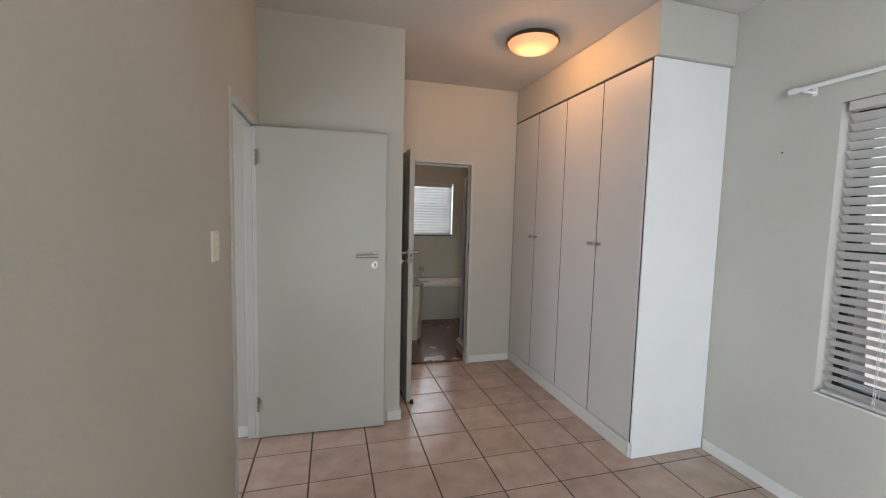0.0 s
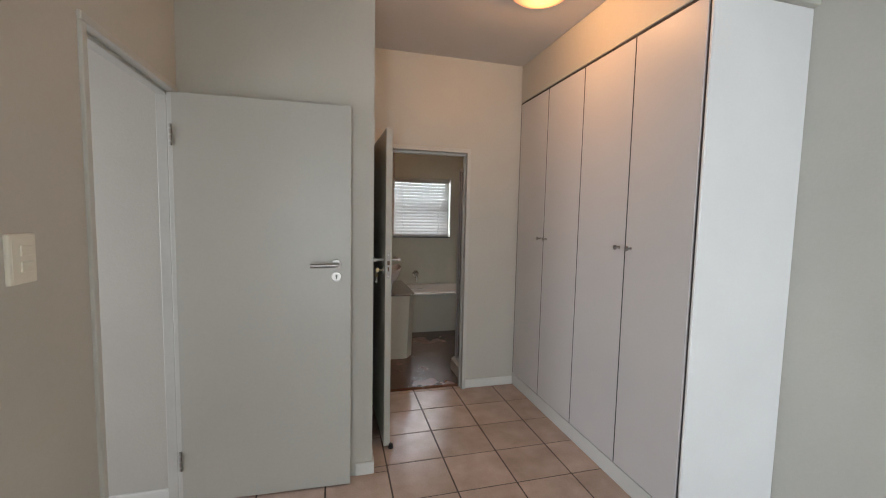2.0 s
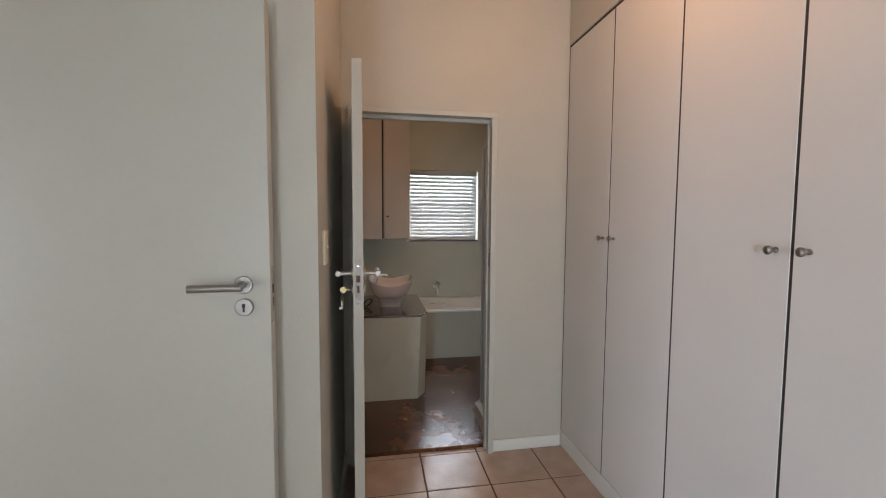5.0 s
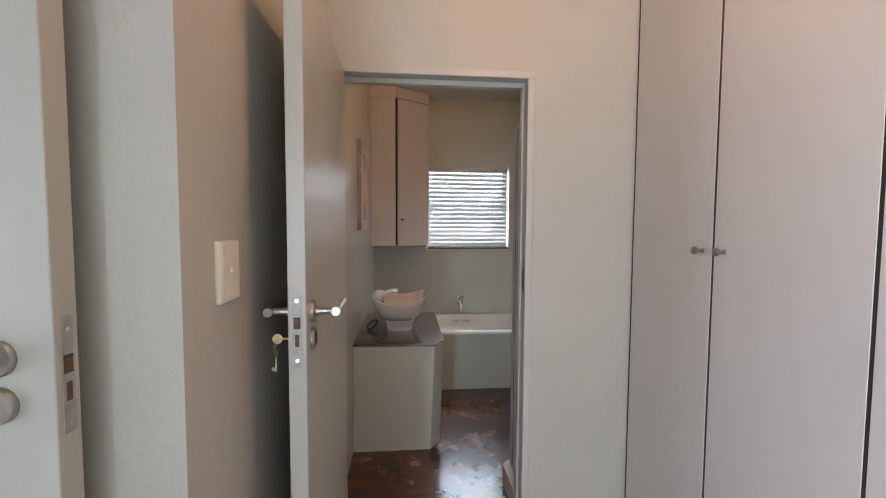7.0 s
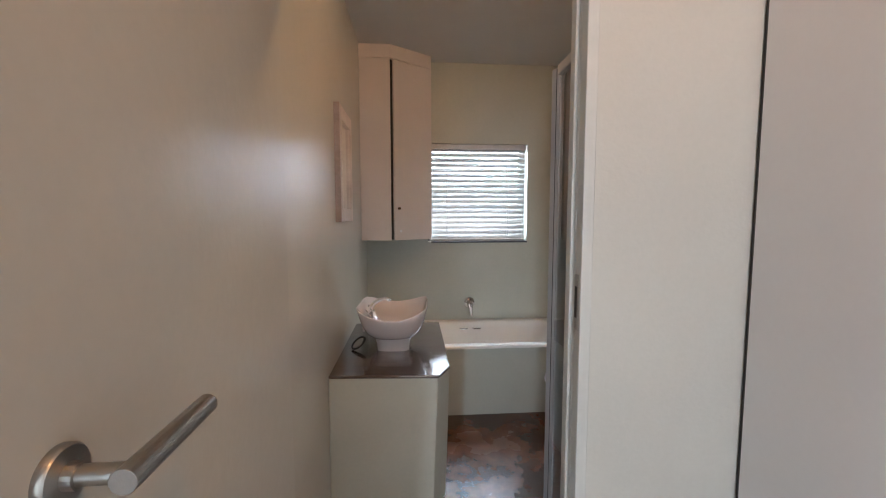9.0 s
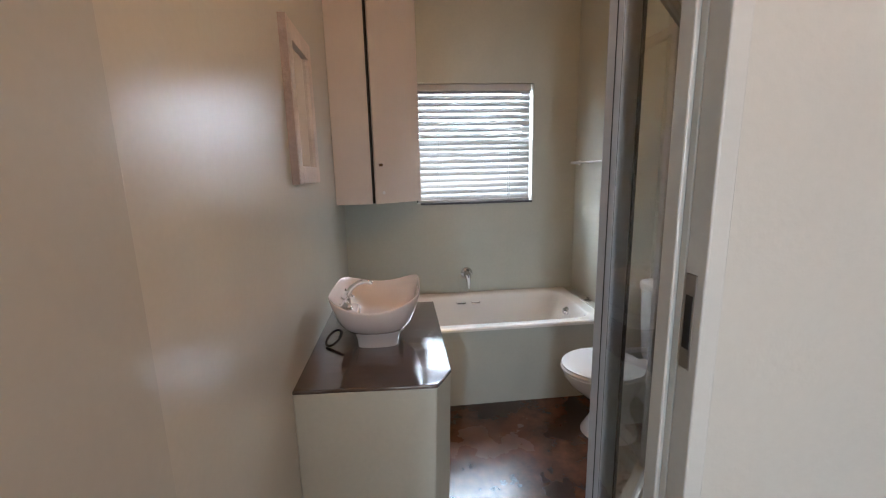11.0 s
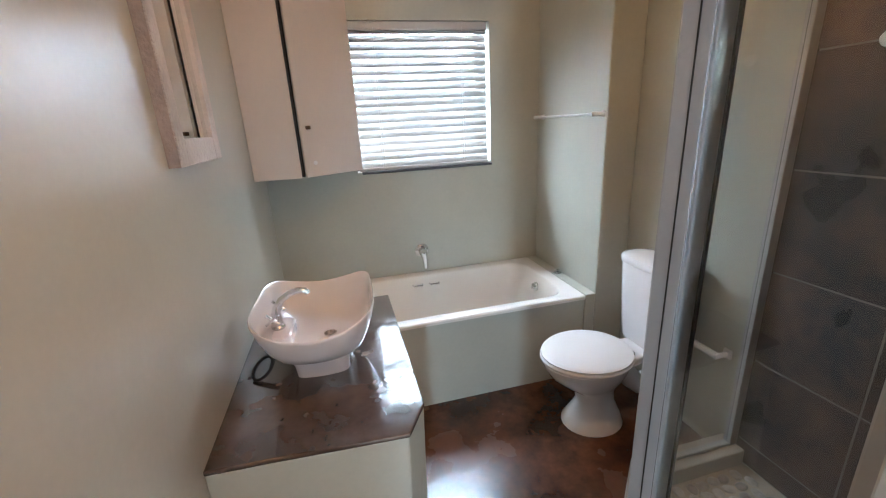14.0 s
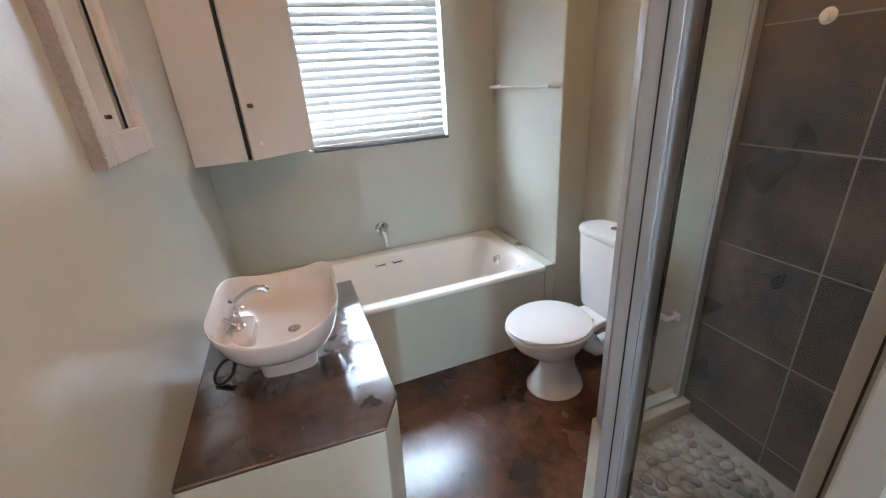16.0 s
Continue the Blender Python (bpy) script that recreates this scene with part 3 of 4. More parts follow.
# ---- bathroom ----
# bath, its masonry front and ledge
bath_front = solid("bath_surround", boxes((BX, 2.634, 6.130, 6.165, BF - 0.02, 0.508), (2.634, 2.698, 6.122, BY, BF - 0.02, 0.526), bevel=0.004), M_BATHWALL, "sage plastered bath front and end ledge", "bath surround")


def rounded(cx, cy, hx, hy, r, z, n=8):
    out = []
    for q, (sx, sy) in enumerate(((1, 1), (-1, 1), (-1, -1), (1, -1))):
        for k in range(n + 1):
            a = math.pi / 2 * (q + k / n)
            out.append((cx + sx * (hx - r) + r * math.cos(a), cy + sy * (hy - r) + r * math.sin(a), z))
    return out


def loft(rings, cap=True):
    bm = bmesh.new()
    skin(bm, [[bm.verts.new(p) for p in ring] for ring in rings], cap)
    return bm


bath = thing("bathtub", pose(1.810, 6.470, BF), "white enamel bathtub built in under the window", "bathtub")
HX, HY = 0.822, 0.366
tub = loft([rounded(0, 0, HX - 0.02, HY - 0.02, 0.02, 0.484), rounded(0, 0, HX, HY, 0.02, 0.487), rounded(0, 0, HX, HY, 0.02, 0.500), rounded(0, 0, HX - 0.006, HY - 0.006, 0.02, 0.507),
            rounded(-0.005, 0, HX - 0.07, HY - 0.065, 0.11, 0.506), rounded(-0.005, 0, HX - 0.075, HY - 0.070, 0.112, 0.502), rounded(-0.006, 0, HX - 0.081, HY - 0.076, 0.115, 0.492), rounded(-0.010, 0, HX - 0.090, HY - 0.085, 0.12, 0.455), rounded(-0.02, 0, HX - 0.12, HY - 0.11, 0.12, 0.35),
            rounded(-0.026, 0, HX - 0.145, HY - 0.125, 0.115, 0.22), rounded(-0.03, 0, HX - 0.18, HY - 0.15, 0.11, 0.15), rounded(-0.03, 0, HX - 0.24, HY - 0.19, 0.09, 0.125)])
tub.faces.remove(max(tub.faces, key=lambda f: len(f.verts) * 10 + f.calc_center_median().z))
part("tub", tub, M_ENAMEL, bath, smooth=True)
part("overflow_knob", lathe([(0.030, 0), (0.030, 0.008), (0.022, 0.014), (0.020, 0.026), (0.012, 0.030), (0.002, 0.031)], 24, pose(0.688, -0.03, 0.452, 0, -80, 0)), M_CHROME, bath, "chrome overflow knob", smooth=True)
for s in (-1, 1):
    part("grip", tube([(0.05 + s * 0.055 - 0.032, 0.266, 0.455), (0.05 + s * 0.055 - 0.028, 0.244, 0.455), (0.05 + s * 0.055 + 0.028, 0.244, 0.455), (0.05 + s * 0.055 + 0.032, 0.266, 0.455)], 0.006, 10), M_CHROME, bath, "chrome grip handle", smooth=True)
plug = thing("bath_plug", pose(2.664, 6.475, 0.526), "chrome bath plug lying on the ledge", "bath plug")
part("disc", lathe([(0.024, 0), (0.026, 0.004), (0.020, 0.009), (0.006, 0.010), (0.006, 0.016), (0.001, 0.017)], 20), M_CHROME, plug, smooth=True)
part("ring", tube([(0.012 * math.cos(k * math.pi / 6), 0.012 * math.sin(k * math.pi / 6), 0.019) for k in range(13)], 0.0016, 6), M_CHROME, plug)

bath_tap = thing("bath_mixer", pose(1.866, BY, 0.675), "chrome wall mixer tap above the bath", "tap")
part("wall_plate", lathe([(0.046, 0), (0.046, 0.006), (0.038, 0.014), (0.026, 0.018), (0.024, 0.045)], 32, pose(0, 0, 0, 90, 0, 0)), M_CHROME, bath_tap, smooth=True)
part("lever", tube([(0, -0.044, 0.0), (0, -0.058, -0.004), (0.004, -0.066, -0.04), (0.006, -0.070, -0.105)], [0.026, 0.025, 0.017, 0.011], 14), M_CHROME, bath_tap, smooth=True)

# vanity
vanity = thing("vanity", pose(BX, 5.24, BF), "sage plastered built-in vanity block", "vanity")
low = [(0, -0.025), (0.480, -0.025), (0.550, 0.085), (0.560, 0.905), (0, 0.905)]
high = [(0, -0.008), (0.506, -0.034), (0.568, 0.072), (0.568, 0.905), (0, 0.905)]
part("body", bevelled(loft([[(x, y, -0.02) for x, y in low], [(x, y, 0.661) for x, y in high]]), 0.006), M_BATHWALL, vanity)
part("worktop", bevelled(prism([(0, -0.010), (0.16, -0.017), (0.33, -0.028), (0.508, -0.038), (0.522, -0.014), (0.554, 0.044), (0.570, 0.072), (0.571, 0.40), (0.570, 0.905), (0, 0.905)], 0.659, 0.674), 0.005, 3), M_TOP, vanity, "polished grey-brown screed top with chipped chamfer")

# vessel basin
TZ = BF + 0.673
basin = thing("basin", pose(1.268, 5.665, TZ, 0, 0, -2), "white ceramic vessel basin with swept-up ends on the vanity", "basin")


def saddle(s, z, w, hx=0.192, hy=0.250, n=64, p=4.6, shift=0.0):
    out = []
    for k in range(n):
        a = 2 * math.pi * k / n
        c, d = math.cos(a), math.sin(a)
        r = (abs(c) ** p + abs(d) ** p) ** (-1 / p)
        u, v = r * c, r * d
        out.append((shift + u * s * hx, v * s * hy * (1 - 0.10 * u * u), z + w * (0.056 * u * u + 0.012 * v * v)))
    return out


bowl = loft([saddle(0.50, 0.074, 0.0), saddle(0.66, 0.080, 0.1), saddle(0.80, 0.098, 0.4), saddle(0.90, 0.124, 0.75), saddle(0.965, 0.154, 1.0), saddle(1.0, 0.182, 1.0), saddle(1.0, 0.188, 1.0), saddle(0.990, 0.191, 1.0), saddle(0.968, 0.187, 1.0),
             saddle(0.93, 0.160, 0.9), saddle(0.85, 0.128, 0.6), saddle(0.66, 0.106, 0.25), saddle(0.40, 0.095, 0.05), saddle(0.12, 0.092, 0.0)])
part("bowl", bowl, M_BASIN, basin, smooth=True)
part("foot", loft([saddle(0.46, 0.0, 0, p=8), saddle(0.46, 0.006, 0, p=8), saddle(0.48, 0.040, 0, p=8), saddle(0.55, 0.080, 0.0, p=6)]), M_BASIN, basin, smooth=True)
part("tap_deck", loft([rounded(-0.130, 0, 0.042, 0.080, 0.03, 0.10), rounded(-0.130, 0, 0.042, 0.080, 0.03, 0.138), rounded(-0.130, 0, 0.036, 0.074, 0.028, 0.144)]), M_BASIN, basin, smooth=True)
part("waste", lathe([(0.022, 0.092), (0.022, 0.097), (0.012, 0.098), (0.002, 0.095)], 20, pose(0.03, 0, 0)), M_CHROME, basin, "chrome waste ring", smooth=True)
tap = thing("basin_tap", basin.matrix_world @ pose(-0.138, 0.0, 0.144), "chrome basin mixer with two cross handles", "tap")
part("base", lathe([(0.026, 0), (0.026, 0.006), (0.020, 0.012), (0.018, 0.045), (0.014, 0.055), (0.004, 0.06)], 20), M_CHROME, tap, smooth=True)
part("spout", tube([(0, 0, 0.045), (0.006, 0, 0.070), (0.025, 0, 0.098), (0.055, 0, 0.118), (0.085, 0, 0.126), (0.108, 0, 0.122), (0.114, 0, 0.112)], [0.015, 0.014, 0.012, 0.011, 0.011, 0.011, 0.011], 14), M_CHROME, tap, smooth=True)
for s in (-1, 1):
    h = part("handle", tube([(0, s * 0.012, 0.040), (0, s * 0.040, 0.048), (0, s * 0.056, 0.054)], [0.012, 0.011, 0.010], 12), M_CHROME, tap, "chrome cross-head handle", smooth=True)
    for a in (0, 90):
        v = Vector((math.cos(radians(a + 45)), 0, math.sin(radians(a + 45)))) * 0.026
        c = Vector((0, s * 0.058, 0.056))
        part("cross_arm", tube([c - v, c - v * 0.8, c, c + v * 0.8, c + v], [0.008, 0.006, 0.005, 0.006, 0.008], 10), M_CHROME, h, smooth=True)
trap = thing("basin_hose", pose(1.05, 5.63, TZ), "dark flexible hose coiled behind the basin foot", "hose")
part("hose", tube([(0.02 + 0.034 * math.cos(a) + 0.004 * k / 30, -0.02 + 0.030 * math.sin(a), 0.034 + 0.026 * math.sin(a + 0.8)) for k, a in [(k, -0.6 + k * 2 * math.pi * 1.15 / 30) for k in range(31)]], 0.0055, 10), M_BLACK, trap, smooth=True)

# mirror
mirror = thing("wall_mirror", pose(BX, 5.694, 1.40), "small mirror in a wide limed wood frame", "mirror")
MH, MW = 0.60, 0.196
for nm, r in (("left_stile", (0, 0.030, -MW, -MW + 0.062, 0, MH)), ("right_stile", (0, 0.030, MW - 0.062, MW, 0, MH)), ("bottom_rail", (0, 0.0295, -MW + 0.0622, MW - 0.0622, 0, 0.070)), ("top_rail", (0, 0.0295, -MW + 0.0622, MW - 0.0622, MH - 0.070, MH))):
    part(nm, boxes(r, bevel=0.003, seg=2), M_LIMED, mirror)
part("side_strip", boxes((0, 0.028, -MW - 0.004, -MW - 0.0003, 0, MH)), M_LIMEDGE, mirror, "rough brown sawn edge")
ridge = random.Random(3)
saw = bmesh.new()
z = 0.012
while z < MH - 0.02:
    step = ridge.uniform(0.012, 0.026)
    add_box(saw, 0.0285, 0.0318, -MW - 0.002, -MW + ridge.uniform(0.010, 0.016), z, z + step * 0.72, bevel=0.0012)
    z += step
part("sawn_edge", saw, M_LIMED, mirror, "rough chattered saw marks along the edge")
part("backing", boxes((0, 0.012, -MW + 0.058, MW - 0.058, 0.066, MH - 0.066)), M_BLACK, mirror)
part("glass", boxes((0.0125, 0.016, -MW + 0.0615, MW - 0.0615, 0.0695, MH - 0.0695)), M_MIRROR, mirror, "silvered mirror glass")

# corner cabinet
cabinet = thing("corner_cabinet", pose(BX, BY, 1.243), "tall pale corner wall cabinet with an angled door", "cabinet")
CH = 1.355
part("body", prism([(0, 0), (0, -0.300), (0.225, -0.300), (0.232, -0.293), (0.520, -0.118), (0.532, -0.110), (0.532, 0)], 0.002, CH), M_CAB, cabinet)
part("left_panel", boxes((0.001, 0.228, -0.334, -0.316, 0, CH), bevel=0.0015), M_CAB, cabinet)
cd = part("door", boxes((0.004, 0.356, -0.018, -0.0005, 0.0, CH - 0.004), bevel=0.0015), M_CAB, cabinet)
cd.matrix_basis = pose(0.2405, -0.3145, 0, 0, 0, math.degrees(math.atan2(0.198, 0.300)))
# Black strip set in the gap to paint its shade.
part("gap_shade_strip", prism([(0.222, -0.3155), (0.236, -0.3155), (0.246, -0.300), (0.222, -0.3005)], 0.004, CH - 0.002), M_BLACK, cabinet, "black strip painting the shade in the gap beside the door")
part("knob", boxes((0.030, 0.050, -0.040, -0.018, 0.236, 0.254), bevel=0.004, seg=2), M_BRONZE, cd, "small dark square knob")
part("bumper", lathe([(0.011, 0), (0.011, 0.003), (0.008, 0.005), (0.001, 0.0055)], 16, pose(0.060, -0.018, 0.070, 90, 0, 0)), M_PLASTIC, cd, "small clear round bumper", smooth=True)
part("cornice", prism([(0, 0), (0, -0.338), (0.232, -0.338), (0.545, -0.128), (0.545, 0)], CH + 0.002, BZ - 1.243 - 0.002), M_CAB, cabinet)

# towel rail
towel = thing("towel_rail", pose(2.698, 6.44, 1.478), "thin white towel rail on the side wall", "towel rail")
part("bar", rod((-0.055, -0.30, 0), (-0.055, 0.33, 0), 0.006, 12), M_WHITE, towel, smooth=True)
for y in (-0.285, 0.32):
    part("post", lathe([(0.016, 0), (0.016, 0.006), (0.011, 0.012), (0.011, 0.062), (0.008, 0.068)], 16, pose(0, y, 0, 0, -90, 0)), M_WHITE, towel, smooth=True)

# toilet, built along +x from the wall and turned to face west
toilet = thing("toilet", pose(EX, 5.778, BF - 0.008, 0, 0, 180), "white close-coupled toilet with the lid down", "toilet")


def oval(cx, ax, ay, z, n=32, egg=0.0):
    return [(cx + ax * math.cos(a), ay * math.sin(a) * (1 - egg * math.cos(a)), z) for a in [2 * math.pi * k / n for k in range(n)]]


part("pan", loft([oval(0.408, 0.152, 0.130, 0.0), oval(0.408, 0.152, 0.130, 0.014), oval(0.402, 0.130, 0.108, 0.06), oval(0.398, 0.095, 0.078, 0.13), oval(0.405, 0.098, 0.080, 0.19), oval(0.430, 0.140, 0.112, 0.24), oval(0.450, 0.188, 0.152, 0.30), oval(0.458, 0.208, 0.172, 0.345), oval(0.460, 0.213, 0.178, 0.372), oval(0.460, 0.208, 0.173, 0.380)]), M_CERAMIC, toilet, smooth=True)
part("rear_deck", bevelled(prism([(0.03, -0.10), (0.20, -0.085), (0.34, -0.12), (0.34, 0.12), (0.20, 0.085), (0.03, 0.10)], 0.335, 0.376), 0.010, 3), M_CERAMIC, toilet, smooth=True)
part("seat", loft([oval(0.464, 0.213, 0.188, 0.380, egg=0.06), oval(0.464, 0.218, 0.193, 0.385, egg=0.06), oval(0.464, 0.218, 0.193, 0.392, egg=0.06), oval(0.464, 0.213, 0.188, 0.396, egg=0.06)]), M_PLASTIC, toilet, smooth=True)
part("lid", loft([oval(0.464, 0.208, 0.184, 0.399, egg=0.06), oval(0.464, 0.214, 0.189, 0.403, egg=0.06), oval(0.464, 0.213, 0.188, 0.409, egg=0.06), oval(0.464, 0.198, 0.171, 0.415, egg=0.06), oval(0.462, 0.08, 0.07, 0.418, egg=0.06)]), M_PLASTIC, toilet, "white plastic lid", smooth=True)
for y in (-0.07, 0.07):
    hb = part("seat_hinge", rod((0.262, y, 0.376), (0.262, y, 0.397), 0.011, 14), M_CHROME, toilet, "chrome seat hinge", smooth=True)
    part("hinge_arm", rod((0.262, y, 0.392), (0.285, y, 0.398), 0.005, 10), M_CHROME, hb)
cist = [rounded(0.105, 0, 0.068, 0.135, 0.05, 0.372), rounded(0.105, 0, 0.076, 0.148, 0.06, 0.39), rounded(0.102, 0, 0.088, 0.172, 0.075, 0.56), rounded(0.100, 0, 0.094, 0.188, 0.082, 0.765), rounded(0.100, 0, 0.092, 0.186, 0.08, 0.770)]
part("cistern", loft(cist), M_CERAMIC, toilet, smooth=True)
part("cistern_lid", loft([rounded(0.100, 0, 0.098, 0.194, 0.085, 0.772), rounded(0.100, 0, 0.100, 0.198, 0.088, 0.780), rounded(0.100, 0, 0.100, 0.198, 0.088, 0.796), rounded(0.100, 0, 0.094, 0.190, 0.084, 0.806), rounded(0.100, 0, 0.075, 0.165, 0.07, 0.812), rounded(0.100, 0, 0.04, 0.12, 0.035, 0.815)]), M_CERAMIC, toilet, smooth=True)
part("flush_button", lathe([(0.024, 0.814), (0.024, 0.820), (0.018, 0.823), (0.002, 0.822)], 24, pose(0.1, 0, 0)), M_CHROME, toilet, "chrome flush button", smooth=True)
part("outlet_pipe", tube([(0.33, 0, 0.28), (0.25, 0, 0.26), (0.20, 0, 0.20), (0.16, 0, 0.16), (0.09, 0, 0.16), (0.0, 0, 0.16)], [0.06, 0.055, 0.052, 0.052, 0.055, 0.055], 18), M_CERAMIC, toilet, smooth=True)
part("inlet_hose", tube([(0.07, -0.13, 0.385), (0.07, -0.135, 0.30), (0.04, -0.15, 0.22), (0.0, -0.16, 0.20)], 0.006, 8), M_STEEL, toilet, "braided steel inlet hose", smooth=True)

holder = thing("toilet_roll_holder", pose(EX, 5.555, 0.475 + BF), "white toilet roll holder without paper", "toilet roll holder")
for y in (-0.092, 0.092):
    part("plate", boxes((-0.012, 0, y - 0.018, y + 0.018, -0.02, 0.02), bevel=0.003, seg=2), M_PLASTIC, holder)
    part("arm", boxes((-0.075, -0.012, y - 0.007, y + 0.007, -0.010, 0.010), bevel=0.003, seg=2), M_PLASTIC, holder)
part("roller", rod((-0.062, -0.088, 0), (-0.062, 0.088, 0), 0.015, 18), M_PLASTIC, holder, smooth=True)

# ---- shower ----
P0, P1, P2, P3 = Vector((1.895, NY + NT)), Vector((1.895, 4.83)), Vector((2.435, 5.37)), Vector((EX - 0.012, 5.37))
KH = 0.125


def offset(d):
    k = math.tan(radians(22.5)) * d
    return [(P0.x - d, P0.y), (P1.x - d, P1.y + k), (P2.x - k, P2.y + d), (EX, P3.y + d)]


outer, inner = offset(0.055), offset(-0.055)
shower_kerb = solid("shower_kerb", bevelled(prism(outer + inner[::-1], BF - 0.01, KH), 0.006), M_KERB, "pale screed kerb round the corner shower", "kerb")
solid("shower_floor", prism([(P0.x - 0.05, P0.y), (P1.x - 0.05, P1.y + 0.02), (P2.x, P2.y), (EX, P3.y), (EX, P0.y)], BF + 0.002, BF + 0.035), M_KERB, "screeded shower floor under loose-laid pebbles", "floor")
screen = thing("shower_screen", pose(0, 0, 0), "grey aluminium neo-angle shower enclosure with clear glass", "shower enclosure")
TOP = 1.95


def profile(name, p, w, d, turn, z0=KH, z1=TOP):
    ob = part(name, boxes((-w / 2, w / 2, -d / 2, d / 2, z0, z1), bevel=0.004, seg=2), M_ALU, screen)
    part("groove", boxes((-w / 2 - 0.0012, -w / 2 + 0.001, 0.000, 0.0022, z0 + 0.005, z1 - 0.005)), M_BLACK, ob)
    part("seal", boxes((w / 2 - 0.006, w / 2 + 0.004, -d / 2 - 0.004, -d / 2 + 0.003, z0 + 0.005, z1 - 0.005)), M_BLACK, ob)
    ob.matrix_basis = pose(p.x, p.y, 0, 0, 0, turn)
    return ob


profile("post", P1 + Vector((0.018, 0.004)), 0.054, 0.056, 22.5)
profile("post", P2, 0.056, 0.064, 67.5)
profile("wall_channel", Vector((P0.x, P0.y + 0.022)), 0.034, 0.044, 0)
profile("wall_channel", Vector((P3.x - 0.012, P3.y)), 0.044, 0.034, 0)
for a, b in ((P0, P1), (P1, P2), (P2, P3)):
    d = (b - a)
    turn = math.degrees(math.atan2(d.y, d.x))
    length = d.length
    for nm, z0, z1 in (("bottom_rail", KH, KH + 0.014), ("top_rail", TOP - 0.034, TOP)):
        r = part(nm, boxes((0.028, length - 0.028, -0.015, 0.015, z0, z1), bevel=0.003), M_ALU, screen)
        r.matrix_basis = pose(a.x, a.y, 0, 0, 0, turn)
    g = part("glass_pane", boxes((0.024, length - 0.024, -0.003, 0.003, KH + 0.012, TOP - 0.032)), M_GLASS, screen, "clear safety glass pane")
    g.matrix_basis = pose(a.x, a.y, 0, 0, 0, turn)
    g.visible_shadow = False
hook = thing("shower_hook", pose(EX - 0.012, 5.175, 1.63, 0, -90, 0), "small round white hook on the slate tiles", "hook")
part("disc", lathe([(0.020, 0), (0.022, 0.006), (0.016, 0.012), (0.010, 0.016), (0.012, 0.024), (0.003, 0.028)], 20), M_PLASTIC, hook, smooth=True)

# shower wall tiles
backing = solid("shower_tile_bed", boxes((EX - 0.006, EX, P0.y, 5.405, KH - 0.06, BZ - 0.002), (1.93, EX - 0.006, P0.y, P0.y + 0.006, KH - 0.06, BZ - 0.002)), M_LGROUT, "pale grout bed of the shower wall tiles", "wall tiles")


def wall_tiles(parent, spans_a, z_lines, place, mat, gap, thick):
    cache = {}
    for a0, a1 in spans_a:
        for z0, z1 in z_lines:
            key_ = (round(a1 - a0, 3), round(z1 - z0, 3))
            if key_ not in cache:
                me = bpy.data.meshes.new("tile")
                b = boxes((0, a1 - a0 - gap, 0, z1 - z0 - gap, 0, thick), bevel=0.0012)
                b.to_mesh(me)
                b.free()
                me.materials.append(mat)
                cache[key_] = me
            t = new("tile", cache[key_])
            t.parent = parent
            t.matrix_basis = place(a0 + gap / 2, z0 + gap / 2)


TS = 0.3655
zl = [(0.066, 0.1665)] + [(0.1665 + TS * k, min(0.1665 + TS * (k + 1), BZ - 0.003)) for k in range(7)]
wall_tiles(backing, [(5.014 + TS, 5.405), (5.014, 5.014 + TS), (5.014 - TS, 5.014), (P0.y + 0.007, 5.014 - TS)], zl, lambda a, z: Matrix(((0, 0, -1, EX - 0.006), (1, 0, 0, a), (0, 1, 0, z), (0, 0, 0, 1))), M_SLATE, 0.006, 0.0025)
wall_tiles(backing, [(EX - 0.013 - TS * (k + 1), EX - 0.013 - TS * k) for k in range(2)], zl, lambda a, z: Matrix(((1, 0, 0, a), (0, 0, 1, P0.y + 0.006), (0, 1, 0, z), (0, 0, 0, 1))), M_SLATE, 0.006, 0.0025)

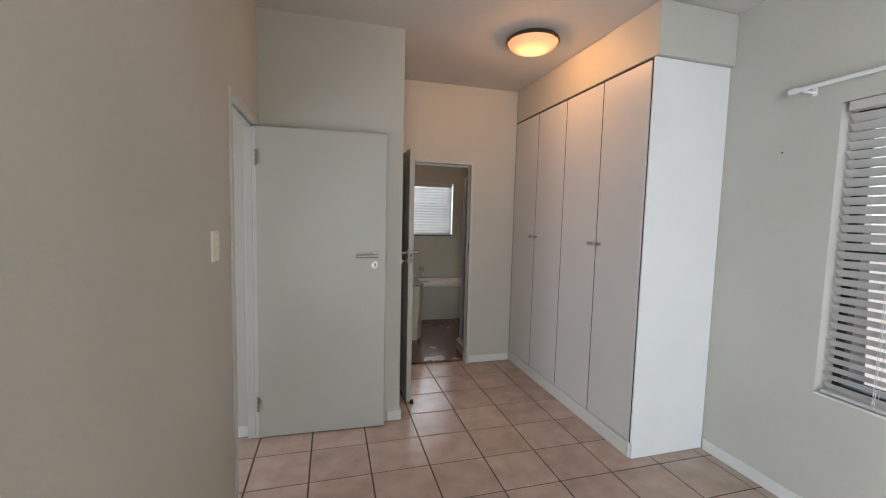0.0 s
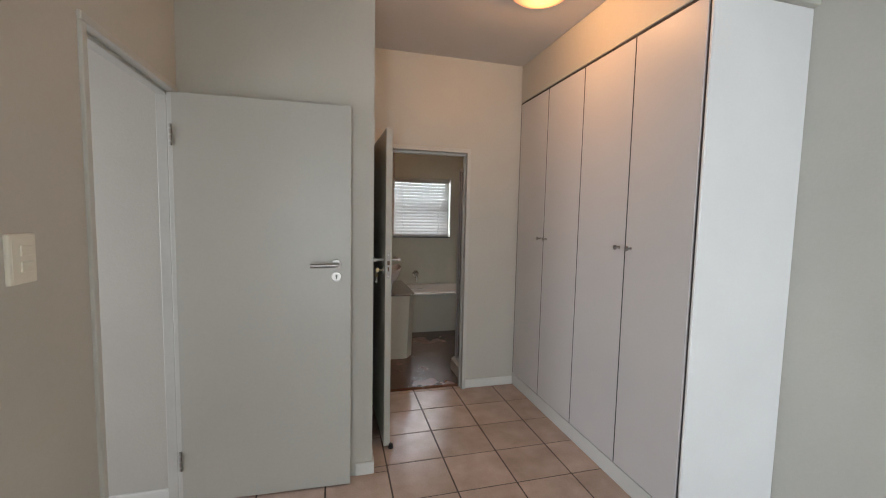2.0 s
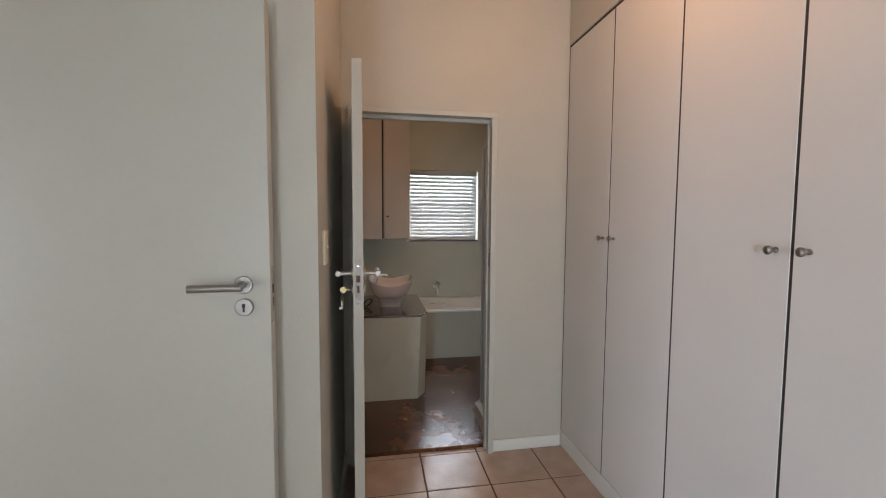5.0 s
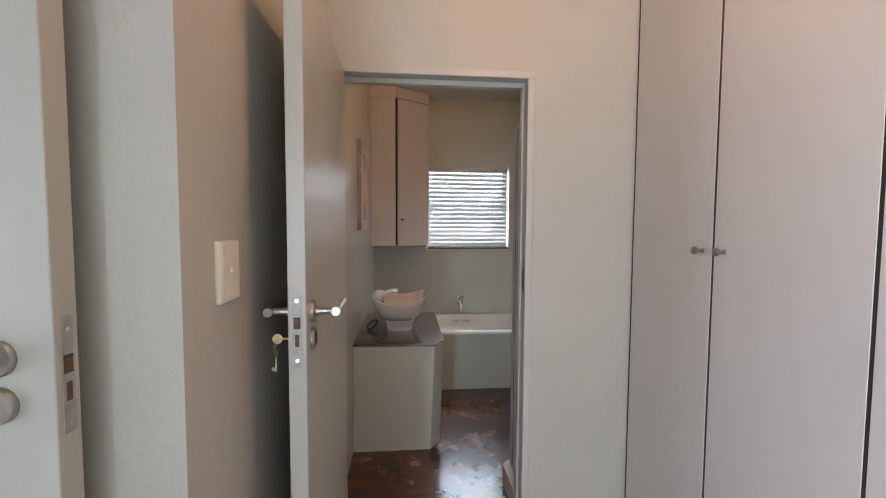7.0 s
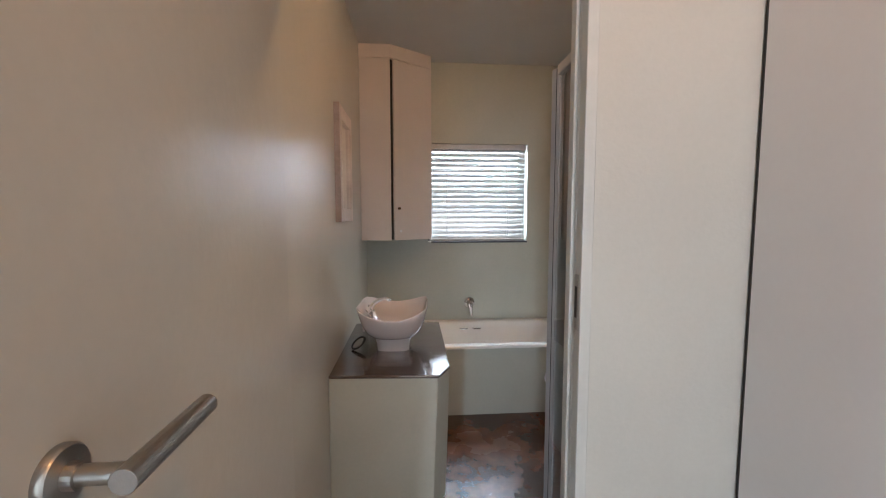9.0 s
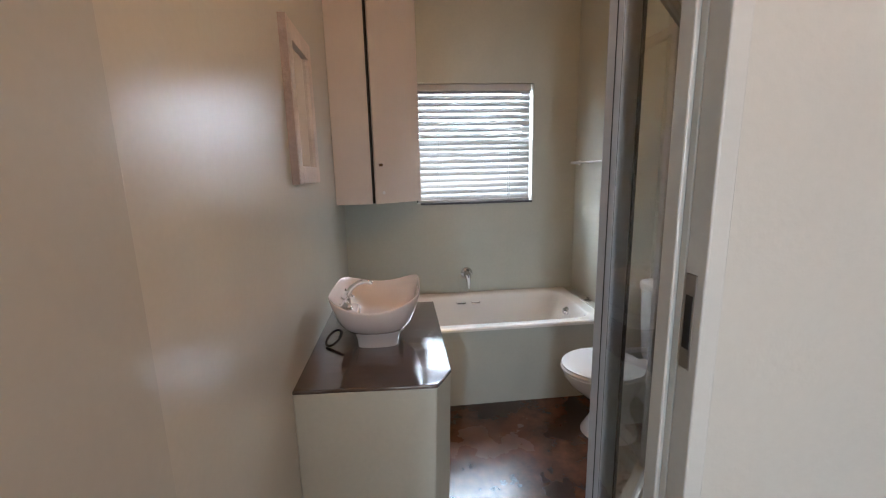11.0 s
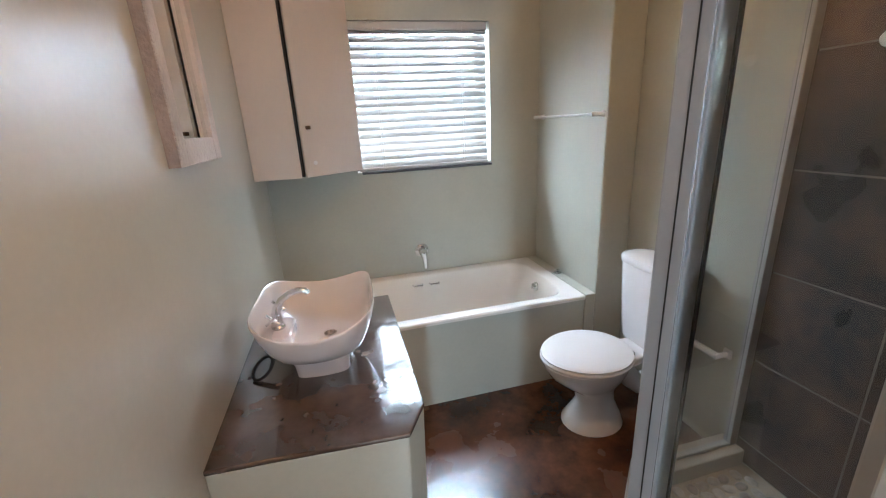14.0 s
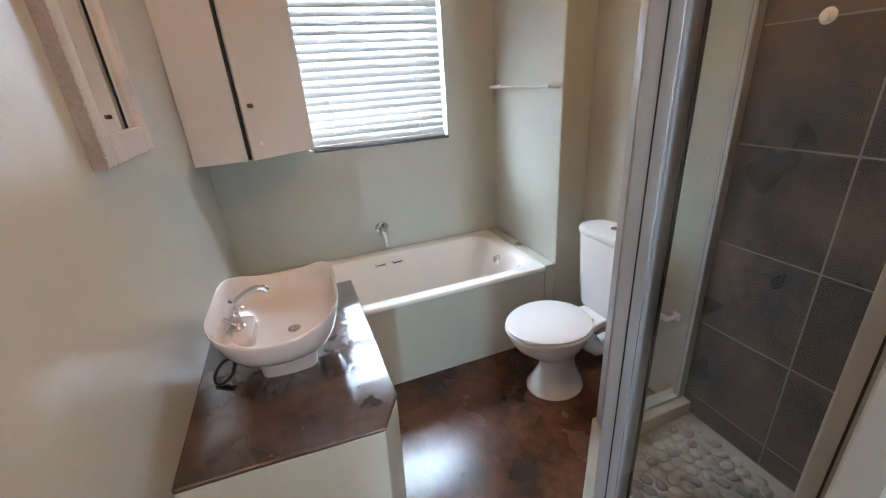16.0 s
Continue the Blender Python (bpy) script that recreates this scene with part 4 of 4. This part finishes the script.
# pebbles
pebble_meshes = []
for k in range(5):
    b = bmesh.new()
    bmesh.ops.create_icosphere(b, subdivisions=2, radius=1.0)
    for v in b.verts:
        n = noise.noise(v.co * 1.1 + Vector((k * 7.1, 0, 0)))
        v.co = Vector((v.co.x * (0.026 + 0.004 * n), v.co.y * (0.020 + 0.004 * n), v.co.z * 0.008))
    for f in b.faces:
        f.smooth = True
    me = bpy.data.meshes.new("pebble")
    b.to_mesh(me)
    b.free()
    me.materials.append(M_PEBBLE)
    pebble_meshes.append(me)
pebbles = thing("pebble_mat", pose(0, 0, BF + 0.035), "pale river pebbles set in the shower floor", "pebbles")
rnd = random.Random(5)
row = 0
y = P0.y + 0.03
while y < P3.y - 0.06:
    x = 1.96 + (0.026 if row % 2 else 0)
    while x < EX - 0.04:
        if (y - x) < (P1.y - P1.x) - 0.09 and x > 1.97:
            ob = new("pebble", rnd.choice(pebble_meshes))
            ob.parent = pebbles
            ob.matrix_basis = pose(x + rnd.uniform(-0.005, 0.005), y + rnd.uniform(-0.004, 0.004), 0.002, 0, 0, rnd.uniform(0, 180))
        x += 0.054
    y += 0.044
    row += 1

# floor tiles
PXT, PYT = 0.352, 0.322
SPLIT = 1.400 - PXT
cache = {}


def lines(first, step, lo, hi):
    out = [lo]
    k = math.ceil((lo - first) / step + 0.02)
    while first + k * step < hi - 0.02:
        out.append(first + k * step)
        k += 1
    return out + [hi]


for x_lo, x_hi, y_lo, y_hi in ((WX + 0.001, SPLIT, -2.6, SY - 0.001), (SPLIT, EX - 0.001, -2.6, NY + 0.058), (PX + 0.001, SPLIT, SY - 0.001, NY + 0.058), (-2.2, WX + 0.001, -0.48, SY - 0.001)):
    xs, ys = lines(1.400, PXT, x_lo, x_hi), lines(4.128, PYT, y_lo, y_hi)
    for xa, xb in zip(xs, xs[1:]):
        for ya, yb in zip(ys, ys[1:]):
            if xa > 2.35 and ya > 2.65:
                continue
            k2 = (round(xb - xa, 3), round(yb - ya, 3))
            if k2 not in cache:
                me = bpy.data.meshes.new("tile")
                b = boxes((0, xb - xa - 0.009, 0, yb - ya - 0.009, -0.006, 0.0), bevel=0.0018)
                b.to_mesh(me)
                b.free()
                me.materials.append(M_TILE)
                cache[k2] = me
            t = new("tile", cache[k2])
            t.parent = floor
            t.matrix_basis = pose(xa + 0.0045, ya + 0.0045, rnd.uniform(-0.0006, 0.0))
